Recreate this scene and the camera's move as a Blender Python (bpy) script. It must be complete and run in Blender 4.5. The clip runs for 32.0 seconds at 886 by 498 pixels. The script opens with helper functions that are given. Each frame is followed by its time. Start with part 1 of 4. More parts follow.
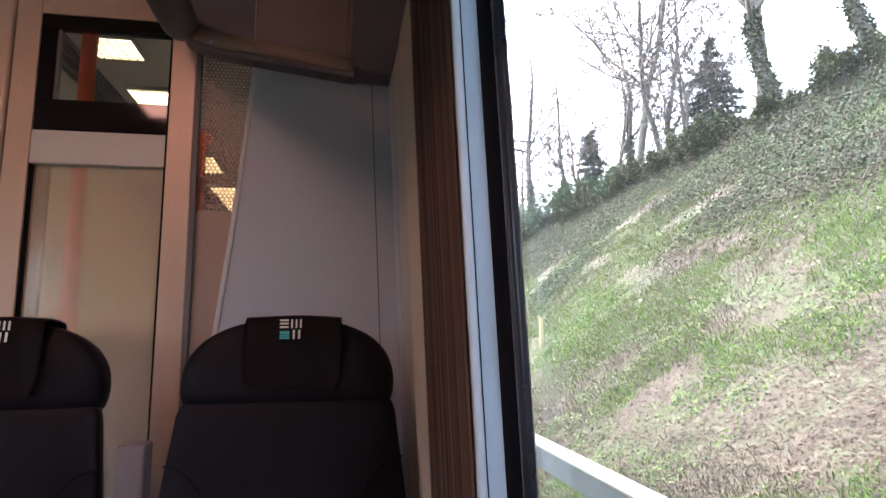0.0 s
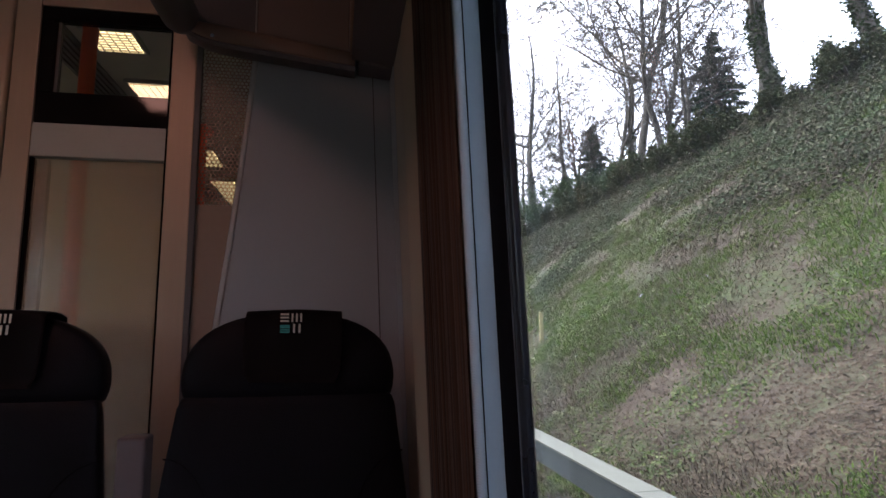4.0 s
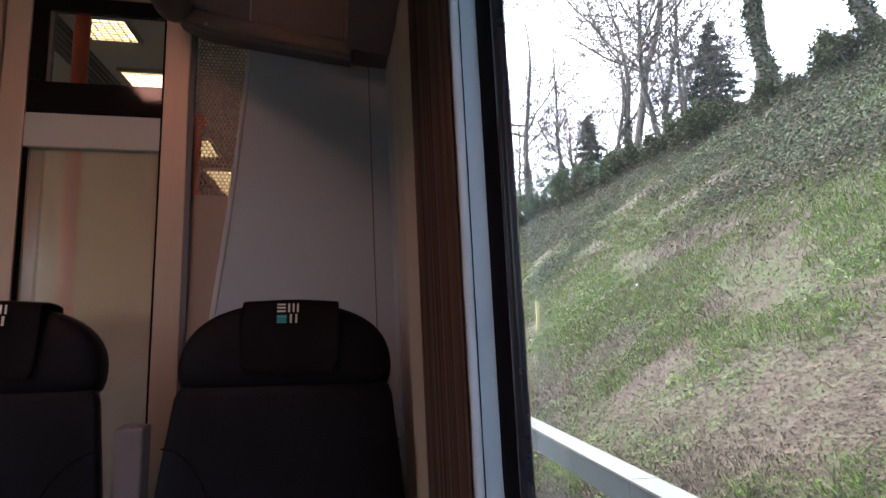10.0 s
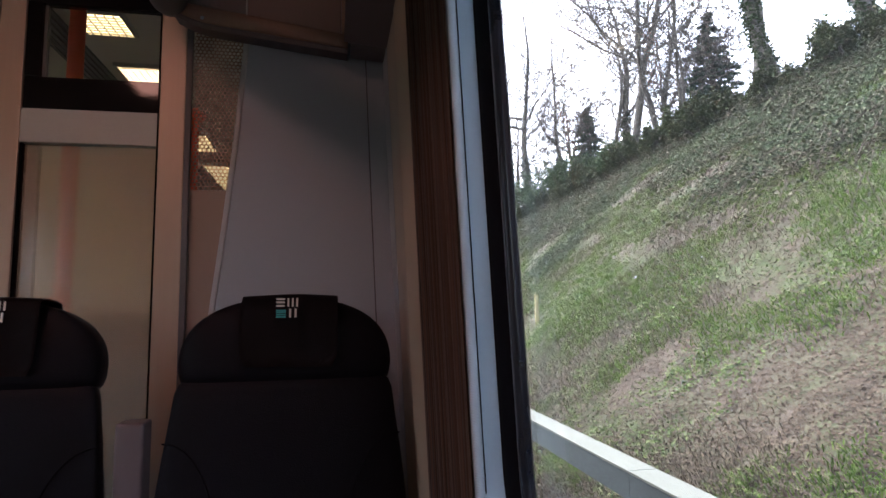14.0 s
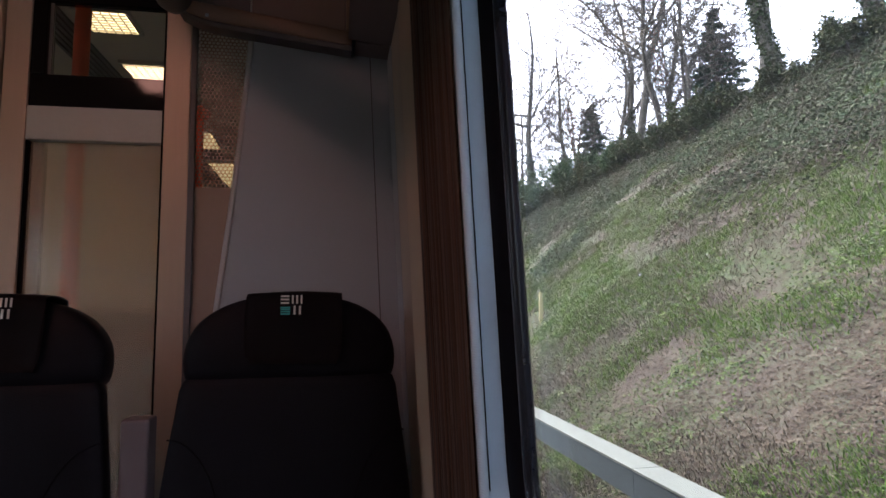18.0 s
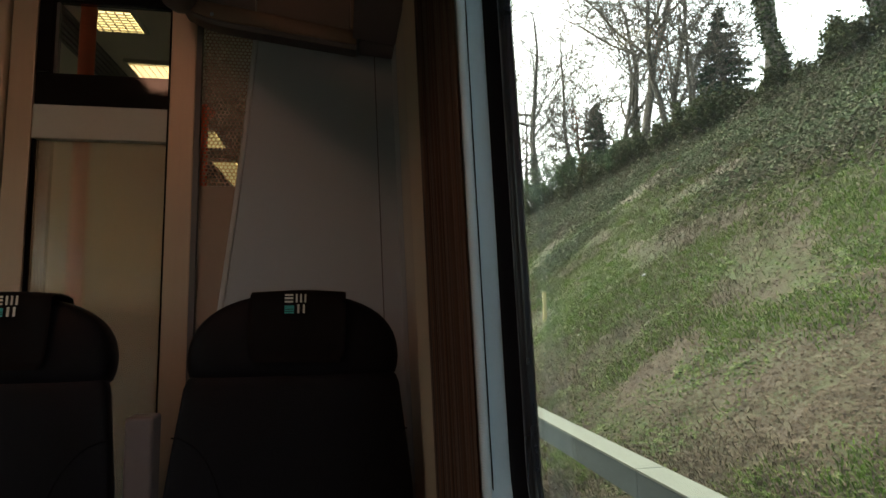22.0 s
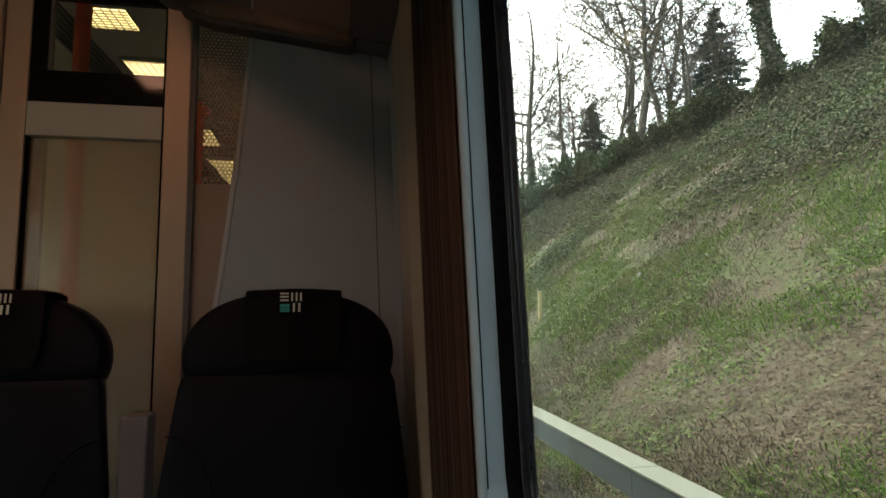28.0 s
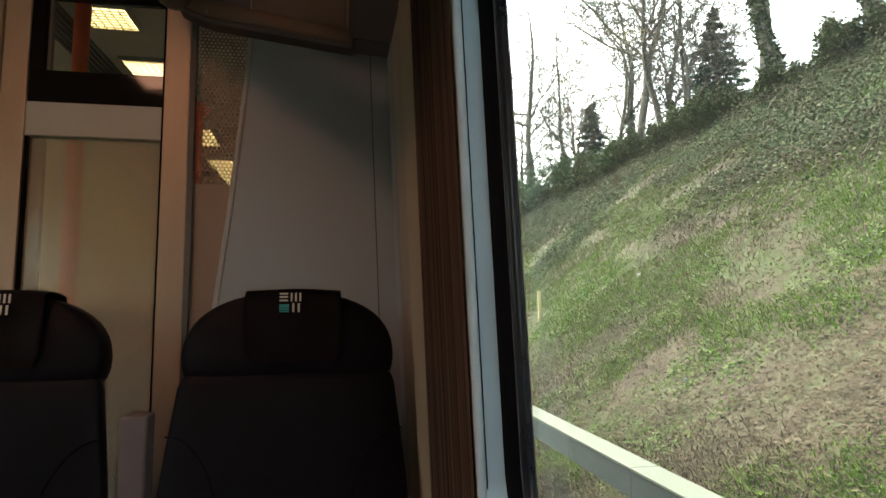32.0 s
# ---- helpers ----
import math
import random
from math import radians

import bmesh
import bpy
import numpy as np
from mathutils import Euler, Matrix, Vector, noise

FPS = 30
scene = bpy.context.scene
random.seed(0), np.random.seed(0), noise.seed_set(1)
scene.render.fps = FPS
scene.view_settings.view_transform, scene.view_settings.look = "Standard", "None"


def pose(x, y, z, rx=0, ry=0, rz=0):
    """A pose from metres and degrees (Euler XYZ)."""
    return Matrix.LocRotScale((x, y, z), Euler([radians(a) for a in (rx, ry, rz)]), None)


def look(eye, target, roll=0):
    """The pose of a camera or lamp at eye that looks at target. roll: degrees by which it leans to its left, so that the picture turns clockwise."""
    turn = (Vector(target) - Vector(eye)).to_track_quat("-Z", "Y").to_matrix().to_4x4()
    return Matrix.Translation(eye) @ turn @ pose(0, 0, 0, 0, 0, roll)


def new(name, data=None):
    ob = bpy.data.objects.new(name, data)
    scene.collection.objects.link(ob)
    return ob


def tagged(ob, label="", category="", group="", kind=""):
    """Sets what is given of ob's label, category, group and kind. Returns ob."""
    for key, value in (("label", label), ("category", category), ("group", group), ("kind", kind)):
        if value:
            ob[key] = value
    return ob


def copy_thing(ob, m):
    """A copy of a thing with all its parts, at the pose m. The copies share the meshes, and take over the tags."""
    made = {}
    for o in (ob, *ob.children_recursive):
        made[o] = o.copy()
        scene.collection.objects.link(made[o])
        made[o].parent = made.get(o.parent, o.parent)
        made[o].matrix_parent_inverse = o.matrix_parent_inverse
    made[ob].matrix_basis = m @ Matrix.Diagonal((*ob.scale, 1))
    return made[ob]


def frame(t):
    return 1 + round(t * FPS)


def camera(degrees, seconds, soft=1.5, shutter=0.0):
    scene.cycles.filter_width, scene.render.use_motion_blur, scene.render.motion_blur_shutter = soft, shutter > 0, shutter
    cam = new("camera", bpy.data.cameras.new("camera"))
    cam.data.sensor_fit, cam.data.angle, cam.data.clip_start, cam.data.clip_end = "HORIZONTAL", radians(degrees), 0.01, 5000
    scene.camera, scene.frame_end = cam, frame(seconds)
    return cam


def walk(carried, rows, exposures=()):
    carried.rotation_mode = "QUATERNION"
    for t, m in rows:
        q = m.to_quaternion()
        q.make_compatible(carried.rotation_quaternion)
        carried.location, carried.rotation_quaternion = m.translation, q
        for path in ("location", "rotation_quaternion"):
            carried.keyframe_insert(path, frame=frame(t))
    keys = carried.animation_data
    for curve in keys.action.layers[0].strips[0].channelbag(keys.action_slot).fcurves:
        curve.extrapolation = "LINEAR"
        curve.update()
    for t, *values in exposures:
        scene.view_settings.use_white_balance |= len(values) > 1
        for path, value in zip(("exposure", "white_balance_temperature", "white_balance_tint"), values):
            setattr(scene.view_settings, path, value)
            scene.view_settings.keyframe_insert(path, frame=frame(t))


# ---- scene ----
# ---- camera and its walk ----
cam = camera(74.0, 32.0)
EYE = 1.16
ROWS = [
    (0.0, -10.024, 8.429, 0.628),
    (0.5, -10.025, 8.386, 0.561),
    (1.0, -9.978, 8.332, 0.538),
    (1.5, -9.963, 8.223, 0.612),
    (2.0, -10.036, 8.200, 0.460),
    (2.5, -10.057, 8.108, 0.456),
    (3.0, -10.069, 8.028, 0.473),
    (3.5, -10.036, 7.988, 0.377),
    (5.5, -9.895, 7.645, 0.482),
    (6.0, -9.954, 7.617, 0.374),
    (6.5, -10.135, 7.638, 0.245),
    (7.0, -10.105, 7.405, 0.582),
    (7.5, -10.161, 7.451, 0.334),
    (8.0, -10.247, 7.417, 0.338),
    (8.5, -10.238, 7.205, 0.496),
    (9.0, -10.292, 7.135, 0.283),
    (9.5, -10.325, 7.090, 0.336),
    (10.0, -10.331, 6.915, 0.580),
    (10.5, -10.401, 6.871, 0.478),
    (11.0, -10.419, 6.887, 0.410),
    (11.5, -10.440, 6.693, 0.595),
    (12.0, -10.384, 6.655, 0.646),
    (12.5, -10.439, 6.592, 0.611),
    (13.0, -10.507, 6.434, 0.802),
    (13.5, -10.474, 6.290, 0.929),
    (14.0, -10.411, 6.295, 0.955),
    (14.5, -10.385, 6.262, 0.965),
    (16.5, -10.281, 6.143, 0.935),
    (17.0, -10.015, 6.106, 1.145),
    (17.5, -10.030, 5.996, 0.950),
    (18.0, -10.019, 6.050, 0.839),
    (18.5, -9.767, 5.953, 0.972),
    (19.0, -9.725, 5.929, 0.758),
    (19.5, -9.761, 5.943, 0.654),
    (20.0, -9.532, 5.869, 0.866),
    (20.5, -9.625, 5.914, 0.678),
    (21.0, -9.612, 5.956, 0.594),
    (21.5, -9.537, 5.947, 0.757),
    (22.0, -9.668, 5.981, 0.643),
    (22.5, -9.730, 6.043, 0.521),
    (23.0, -9.753, 5.930, 0.620),
    (23.5, -9.938, 5.973, 0.415),
    (24.0, -10.015, 5.965, 0.494),
    (24.5, -10.035, 5.877, 0.619),
    (25.0, -10.139, 5.946, 0.378),
    (25.5, -10.093, 5.888, 0.564),
    (27.5, -10.138, 5.887, 0.493),
    (28.0, -10.087, 5.874, 0.514),
    (28.5, -10.190, 5.888, 0.582),
    (29.0, -10.108, 5.992, 0.359),
    (29.5, -10.074, 5.807, 0.605),
    (30.0, -10.128, 5.776, 0.731),
    (30.5, -10.093, 5.782, 0.721),
    (31.0, -10.104, 5.781, 0.744),
    (31.5, -10.075, 5.848, 0.548),
    (32.0, -10.141, 5.887, 0.535),
]
BASE = 2.5
EXPOSURES = [(t, BASE + s, 6100 if t < 21.5 else 7350, 12 if t < 21.5 else -9) for t, s in (
    (0.0, 1.15), (0.6, 0.88), (1.0, 0.5), (2.0, -0.7), (3.0, -0.85), (3.5, -0.7), (5.5, 0), (6.0, 0.1), (7.0, 0.38), (8.0, -0.1), (9.0, 0.4), (10.0, 0.32), (11.0, -0.1), (12.0, -0.4),
    (13.0, 0.17), (14.0, 0.14), (17.0, -0.2), (18.0, -0.15), (19.0, -0.92), (20.0, -1.12), (21.0, -1.09), (22.0, -0.55), (23.0, -0.15), (24.0, 0.28), (25.0, 0.1), (25.5, -0.1), (28.0, -0.5), (29.0, -0.2), (30.0, 0.25), (31.0, 0.25), (32.0, 0.2))]
walk(cam, [(t, pose(0, 0, EYE, 90 + pitch, roll, yaw)) for t, yaw, pitch, roll in ROWS], EXPOSURES)

# ---- world, sun ----
world = bpy.data.worlds.new("overcast_sky")
scene.world = world
world.use_nodes = True
wn, wl = world.node_tree.nodes, world.node_tree.links
bg = wn["Background"]
sky = wn.new("ShaderNodeTexSky")
sky.sky_type, sky.sun_disc = "NISHITA", False
sky.sun_elevation, sky.sun_rotation = radians(52), radians(-18)
sky.air_density, sky.dust_density = 1.0, 4.0
hsv = wn.new("ShaderNodeHueSaturation")
hsv.inputs["Saturation"].default_value = 0.55
wl.new(sky.outputs[0], hsv.inputs["Color"])
wl.new(hsv.outputs[0], bg.inputs["Color"])
bg.inputs["Strength"].default_value = 0.21
sun_data = bpy.data.lights.new("sun", "SUN")
sun_data.energy, sun_data.angle, sun_data.color = 0.3, radians(60), (1.0, 0.98, 0.96)
sun = new("sun", sun_data)
sun.matrix_world = look((-5.3, 16.2, 21.8), (0, 0, 0))

# ---- materials ----
MATS = {}


def node(nt, kind, **inputs):
    n = nt.nodes.new(kind)
    for key, value in inputs.items():
        n.inputs[key.replace("_", " ")].default_value = value
    return n


def ramp(nt, fac, stops):
    r = nt.nodes.new("ShaderNodeValToRGB")
    els = r.color_ramp.elements
    while len(els) < len(stops):
        els.new(0.5)
    for e, (p, c) in zip(els, stops):
        e.position, e.color = p, (*c, 1)
    nt.links.new(fac, r.inputs[0])
    return r.outputs[0]


def mix(nt, fac, a, b, mode="MIX"):
    m = nt.nodes.new("ShaderNodeMix")
    m.data_type, m.blend_type = "RGBA", mode
    for socket, value in ((m.inputs[0], fac), (m.inputs[6], a), (m.inputs[7], b)):
        if hasattr(value, "is_linked"):
            nt.links.new(value, socket)
        else:
            socket.default_value = value if isinstance(value, float) else (*value, 1)
    return m.outputs[2]


def start(name):
    m = bpy.data.materials.new(name)
    m.use_nodes = True
    nt = m.node_tree
    tc = nt.nodes.new("ShaderNodeTexCoord")
    return m, nt, nt.nodes["Principled BSDF"], tc.outputs["Object"]


def noise_out(nt, co, scale, detail=4.0, rough=0.6, squash=None):
    if squash:
        mp = nt.nodes.new("ShaderNodeMapping")
        mp.inputs["Scale"].default_value = squash
        nt.links.new(co, mp.inputs[0])
        co = mp.outputs[0]
    n = node(nt, "ShaderNodeTexNoise", Scale=scale, Detail=detail, Roughness=rough)
    nt.links.new(co, n.inputs["Vector"])
    return n.outputs["Fac"]


def bump(nt, p, height, strength, dist=0.002):
    b = node(nt, "ShaderNodeBump", Strength=strength, Distance=dist)
    nt.links.new(height, b.inputs["Height"])
    nt.links.new(b.outputs[0], p.inputs["Normal"])


def plain(name, color, rough=0.5, metal=0.0, vary=0.12, grain=180.0, relief=0.1, stain=3.0, squash=None, coat=0.0):
    """Painted, plastic, leather or metal surface with a broad stain and a fine grain."""
    m, nt, p, co = start(name)
    dark = tuple(c * (1 - vary) for c in color)
    light = tuple(min(1, c * (1 + vary)) for c in color)
    fine = noise_out(nt, co, grain, 3.0, 0.6, squash)
    broad = noise_out(nt, co, stain, 5.0)
    c = ramp(nt, broad, [(0.3, dark), (0.7, light)])
    c = mix(nt, 0.35, c, ramp(nt, fine, [(0.3, dark), (0.7, light)]))
    nt.links.new(c, p.inputs["Base Color"])
    r = ramp(nt, broad, [(0.3, (max(0.02, rough - 0.07),) * 3), (0.7, (min(1, rough + 0.07),) * 3)])
    nt.links.new(r, p.inputs["Roughness"])
    p.inputs["Metallic"].default_value = metal
    p.inputs["Coat Weight"].default_value = coat
    bump(nt, p, fine, relief)
    MATS[name] = m
    return m


def leather(name, color, rough=0.5):
    m, nt, p, co = start(name)
    v = node(nt, "ShaderNodeTexVoronoi", Scale=420.0)
    nt.links.new(co, v.inputs["Vector"])
    broad = noise_out(nt, co, 5.0, 4.0)
    nt.links.new(ramp(nt, broad, [(0.3, tuple(c * 0.75 for c in color)), (0.75, tuple(c * 1.3 for c in color))]), p.inputs["Base Color"])
    nt.links.new(ramp(nt, broad, [(0.3, (rough - 0.08,) * 3), (0.7, (rough + 0.1,) * 3)]), p.inputs["Roughness"])
    p.inputs["Specular IOR Level"].default_value = 0.1
    creases = noise_out(nt, co, 14.0, 6.0, 0.65)
    s = nt.nodes.new("ShaderNodeMath")
    s.operation = "MULTIPLY_ADD"
    s.inputs[1].default_value = 3.0
    nt.links.new(creases, s.inputs[0])
    nt.links.new(v.outputs["Distance"], s.inputs[2])
    bump(nt, p, s.outputs[0], 0.25, 0.0015)
    MATS[name] = m
    return m


def emitter(name, color, strength):
    """A lamp's diffuser: prismatic plastic with a square lattice."""
    m, nt, p, co = start(name)
    w = node(nt, "ShaderNodeTexVoronoi", Scale=60.0)
    w.distance = "CHEBYCHEV"
    nt.links.new(co, w.inputs["Vector"])
    p.inputs["Base Color"].default_value = (0.8, 0.75, 0.65, 1)
    p.inputs["Emission Color"].default_value = (*color, 1)
    mm = nt.nodes.new("ShaderNodeMapRange")
    mm.inputs["To Min"].default_value, mm.inputs["To Max"].default_value = strength * 1.15, strength * 0.7
    nt.links.new(w.outputs["Distance"], mm.inputs["Value"])
    nt.links.new(mm.outputs[0], p.inputs["Emission Strength"])
    MATS[name] = m
    return m


def glass(name, rough, color=(1, 1, 1), ior=1.45):
    m, nt, p, co = start(name)
    p.inputs["Base Color"].default_value = (*color, 1)
    p.inputs["Transmission Weight"].default_value = 1.0
    p.inputs["Roughness"].default_value = rough
    p.inputs["IOR"].default_value = ior
    MATS[name] = m
    return m


GREY_PANEL = plain("grey_laminate", (0.38, 0.405, 0.45), 0.5, 0, 0.04, 260, 0.06, 1.5)
BEIGE = plain("beige_anodised_aluminium", (0.5, 0.382, 0.29), 0.42, 0.25, 0.06, 90, 0.05, 2.0, (1, 1, 0.05))
TRIM = plain("cream_plastic_trim", (0.43, 0.35, 0.26), 0.5, 0, 0.07, 200, 0.08, 2.0)
DARKGREY = plain("dark_grey_plastic", (0.13, 0.12, 0.125), 0.55, 0, 0.1, 250, 0.15)
RACKBROWN = plain("brown_rack_beam_paint", (0.27, 0.172, 0.13), 0.5, 0.0, 0.1, 220, 0.12)
BACKING = plain("brown_backing_laminate", (0.33, 0.235, 0.185), 0.5, 0.0, 0.06, 120, 0.05)
DUCT = plain("grey_duct_paint", (0.19, 0.155, 0.16), 0.5, 0.0, 0.1, 220, 0.12)
TRIMGREY = plain("grey_beige_plastic_trim", (0.42, 0.36, 0.3), 0.5, 0, 0.07, 200, 0.08, 2.0)
PERF = plain("dark_perforated_metal", (0.36, 0.24, 0.19), 0.45, 0.2, 0.06, 90, 0.05, 2.0)
RACKGREY = plain("dark_grey_rack_paint", (0.1, 0.082, 0.085), 0.5, 0.0, 0.1, 220, 0.12)
RACKPANEL = plain("dark_rack_end_panel", (0.25, 0.185, 0.165), 0.6, 0, 0.08, 200, 0.1)
EDGEGLINT = plain("pale_edge_highlight", (0.48, 0.47, 0.48), 0.45, 0, 0.04, 160, 0.05)
STRIP = plain("pale_grey_strip", (0.5, 0.5, 0.47), 0.45, 0, 0.06, 160, 0.08, 4.0)
BLACKBAND = plain("black_printed_glass", (0.008, 0.006, 0.007), 0.08, 0, 0.2, 100, 0.02)
BLACKBAND.node_tree.nodes["Principled BSDF"].inputs["Specular IOR Level"].default_value = 0.2
RUBBER = plain("black_rubber", (0.006, 0.006, 0.008), 0.6, 0, 0.2, 150, 0.1)
RUBBER.node_tree.nodes["Principled BSDF"].inputs["Specular IOR Level"].default_value = 0.03
SEAL = plain("glossy_black_seal", (0.009, 0.012, 0.02), 0.28, 0, 0.2, 150, 0.05)
SEALGLINT = plain("grey_seal_highlight", (0.16, 0.18, 0.21), 0.35, 0, 0.1, 150, 0.05)
REVEAL = plain("pale_blue_grey_plastic", (0.4, 0.52, 0.63), 0.45, 0, 0.05, 240, 0.08, 3.0)
WHITE = plain("white_wall_laminate", (0.7, 0.68, 0.64), 0.5, 0, 0.05, 120, 0.05)
CEIL = plain("ceiling_laminate", (0.64, 0.59, 0.53), 0.5, 0, 0.05, 120, 0.05)
ORANGE = plain("orange_powder_coat", (0.78, 0.13, 0.055), 0.4, 0, 0.1, 90, 0.06)
FLOORMAT = plain("dark_carpet", (0.04, 0.04, 0.05), 0.95, 0, 0.3, 500, 0.6)
ARM = plain("pinkish_grey_plastic", (0.125, 0.096, 0.1), 0.5, 0, 0.06, 240, 0.1)
STEEL = plain("galvanised_steel", (0.4, 0.45, 0.52), 0.5, 0.3, 0.2, 30, 0.1, 6.0)
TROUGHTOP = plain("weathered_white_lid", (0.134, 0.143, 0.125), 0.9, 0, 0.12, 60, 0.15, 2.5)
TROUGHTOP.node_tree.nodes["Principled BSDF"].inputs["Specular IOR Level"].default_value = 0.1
# Side shade is put into the colour, offsetting the sun that falls there.
TROUGHSIDE = plain("shaded_trunking_side", (0.0476, 0.0595, 0.063), 0.9, 0, 0.12, 60, 0.12, 2.5)
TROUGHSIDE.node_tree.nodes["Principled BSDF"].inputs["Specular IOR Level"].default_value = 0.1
LEATHER = leather("black_leather", (0.0048, 0.0042, 0.0066))
FLAPLEATHER = leather("worn_black_leather_flap", (0.014, 0.0105, 0.012), 0.5)
THREAD = plain("dark_thread", (0.005, 0.0045, 0.006), 0.8)
THREAD.node_tree.nodes["Principled BSDF"].inputs["Specular IOR Level"].default_value = 0.08
CREAM = plain("cream_print", (0.6, 0.56, 0.5), 0.6)
TEAL = plain("teal_print", (0.04, 0.33, 0.33), 0.6)
CLEAR = glass("clear_glass", 0.0)


def hazy_glass():
    """Window glass with a thin, uneven pale film painting the view's veiling haze."""
    m = glass("hazy_window_glass", 0.0, (1, 1, 1), 1.14)
    nt = m.node_tree
    tc = nt.nodes.new("ShaderNodeTexCoord")
    film = noise_out(nt, tc.outputs["Object"], 2.0, 2.0, 0.5)
    fac = nt.nodes.new("ShaderNodeMapRange")
    fac.inputs["From Min"].default_value, fac.inputs["From Max"].default_value = 0.3, 0.75
    fac.inputs["To Min"].default_value, fac.inputs["To Max"].default_value = 0.009, 0.016
    nt.links.new(film, fac.inputs["Value"])
    veil = node(nt, "ShaderNodeBsdfTranslucent", Color=(0.75, 0.76, 0.78, 1))
    mx = nt.nodes.new("ShaderNodeMixShader")
    nt.links.new(fac.outputs[0], mx.inputs[0])
    nt.links.new(nt.nodes["Principled BSDF"].outputs[0], mx.inputs[1])
    nt.links.new(veil.outputs[0], mx.inputs[2])
    nt.links.new(mx.outputs[0], nt.nodes["Material Output"].inputs["Surface"])
    return m


WINDOWGLASS = hazy_glass()
FROSTED = glass("frosted_glass", 0.17, (1.0, 0.86, 0.69))
FROSTED.node_tree.nodes["Principled BSDF"].inputs["Transmission Weight"].default_value = 0.76
LAMP = emitter("warm_lamp_diffuser", (1.0, 0.47, 0.36), 3.5)
LAMP2 = emitter("dim_warm_lamp_diffuser", (1.0, 0.7, 0.34), 0.7)


def curtain_fabric():
    m, nt, p, co = start("brown_striped_curtain_fabric")
    stripes = noise_out(nt, co, 1.0, 2.0, 0.6, (2, 260, 0.2))
    c = ramp(nt, stripes, [(0.3, (0.036, 0.017, 0.012)), (0.5, (0.115, 0.06, 0.042)), (0.7, (0.2, 0.113, 0.082))])
    w = node(nt, "ShaderNodeTexWave", Scale=150.0, Distortion=1.5)
    w.bands_direction = "DIAGONAL"
    nt.links.new(co, w.inputs["Vector"])
    c = mix(nt, 0.05, c, ramp(nt, w.outputs["Fac"], [(0.2, (0.05, 0.03, 0.022)), (0.8, (0.17, 0.11, 0.08))]))
    nt.links.new(c, p.inputs["Base Color"])
    p.inputs["Roughness"].default_value = 0.9
    p.inputs["Sheen Weight"].default_value = 0.15
    bump(nt, p, stripes, 0.6, 0.003)
    return m


def woven_edge():
    m, nt, p, co = start("white_woven_curtain_edge")
    w = node(nt, "ShaderNodeTexWave", Scale=210.0, Distortion=0.8)
    w.bands_direction = "DIAGONAL"
    nt.links.new(co, w.inputs["Vector"])
    nt.links.new(ramp(nt, w.outputs["Fac"], [(0.2, (0.33, 0.385, 0.43)), (0.8, (0.46, 0.52, 0.585))]), p.inputs["Base Color"])
    p.inputs["Roughness"].default_value = 0.85
    bump(nt, p, w.outputs["Fac"], 0.2, 0.0005)
    return m


CURTAIN, WOVEN = curtain_fabric(), woven_edge()


def ground_material():
    """Leaf litter, soil and grass in patches of metres, leaves and stalks in centimetres."""
    m, nt, p, co = start("leaf_litter_and_grass")
    v = node(nt, "ShaderNodeTexVoronoi", Scale=16.0, Randomness=1.0)
    nt.links.new(co, v.inputs["Vector"])
    sep = nt.nodes.new("ShaderNodeSeparateColor")
    nt.links.new(v.outputs["Color"], sep.inputs[0])
    litter = ramp(nt, sep.outputs[0], [(0.0, (0.034, 0.0235, 0.015)), (0.4, (0.048, 0.034, 0.0215)), (0.75, (0.062, 0.045, 0.03)), (1.0, (0.078, 0.059, 0.04))])
    soil = ramp(nt, noise_out(nt, co, 9.0, 6.0, 0.7), [(0.3, (0.027, 0.0185, 0.0115)), (0.7, (0.053, 0.0375, 0.024))])
    brown = mix(nt, 0.45, litter, soil)
    grass = ramp(nt, noise_out(nt, co, 7.0, 6.0, 0.75), [(0.3, (0.02, 0.036, 0.006)), (0.55, (0.034, 0.06, 0.009)), (0.75, (0.05, 0.08, 0.015))])
    patch = noise_out(nt, co, 0.7, 6.0, 0.7, (1.3, 0.6, 1.0))
    mask = ramp(nt, patch, [(0.42, (0, 0, 0)), (0.6, (0.85, 0.85, 0.85))])
    c = mix(nt, mask, brown, grass)
    nt.links.new(c, p.inputs["Base Color"])
    p.inputs["Roughness"].default_value = 0.95
    bump(nt, p, noise_out(nt, co, 30.0, 6.0, 0.75), 0.3, 0.02)
    return m


def leaf_material(name, stops, rough=0.6):
    m, nt, p, co = start(name)
    g = nt.nodes.new("ShaderNodeNewGeometry")
    nt.links.new(ramp(nt, g.outputs["Random Per Island"], stops), p.inputs["Base Color"])
    p.inputs["Roughness"].default_value = rough
    p.inputs["Specular IOR Level"].default_value = 0.2
    return m


def bark(name, a, b):
    m, nt, p, co = start(name)
    n = noise_out(nt, co, 6.0, 6.0, 0.7, (1, 1, 0.2))
    nt.links.new(ramp(nt, n, [(0.3, a), (0.7, b)]), p.inputs["Base Color"])
    p.inputs["Roughness"].default_value = 0.9
    bump(nt, p, n, 0.8, 0.03)
    return m


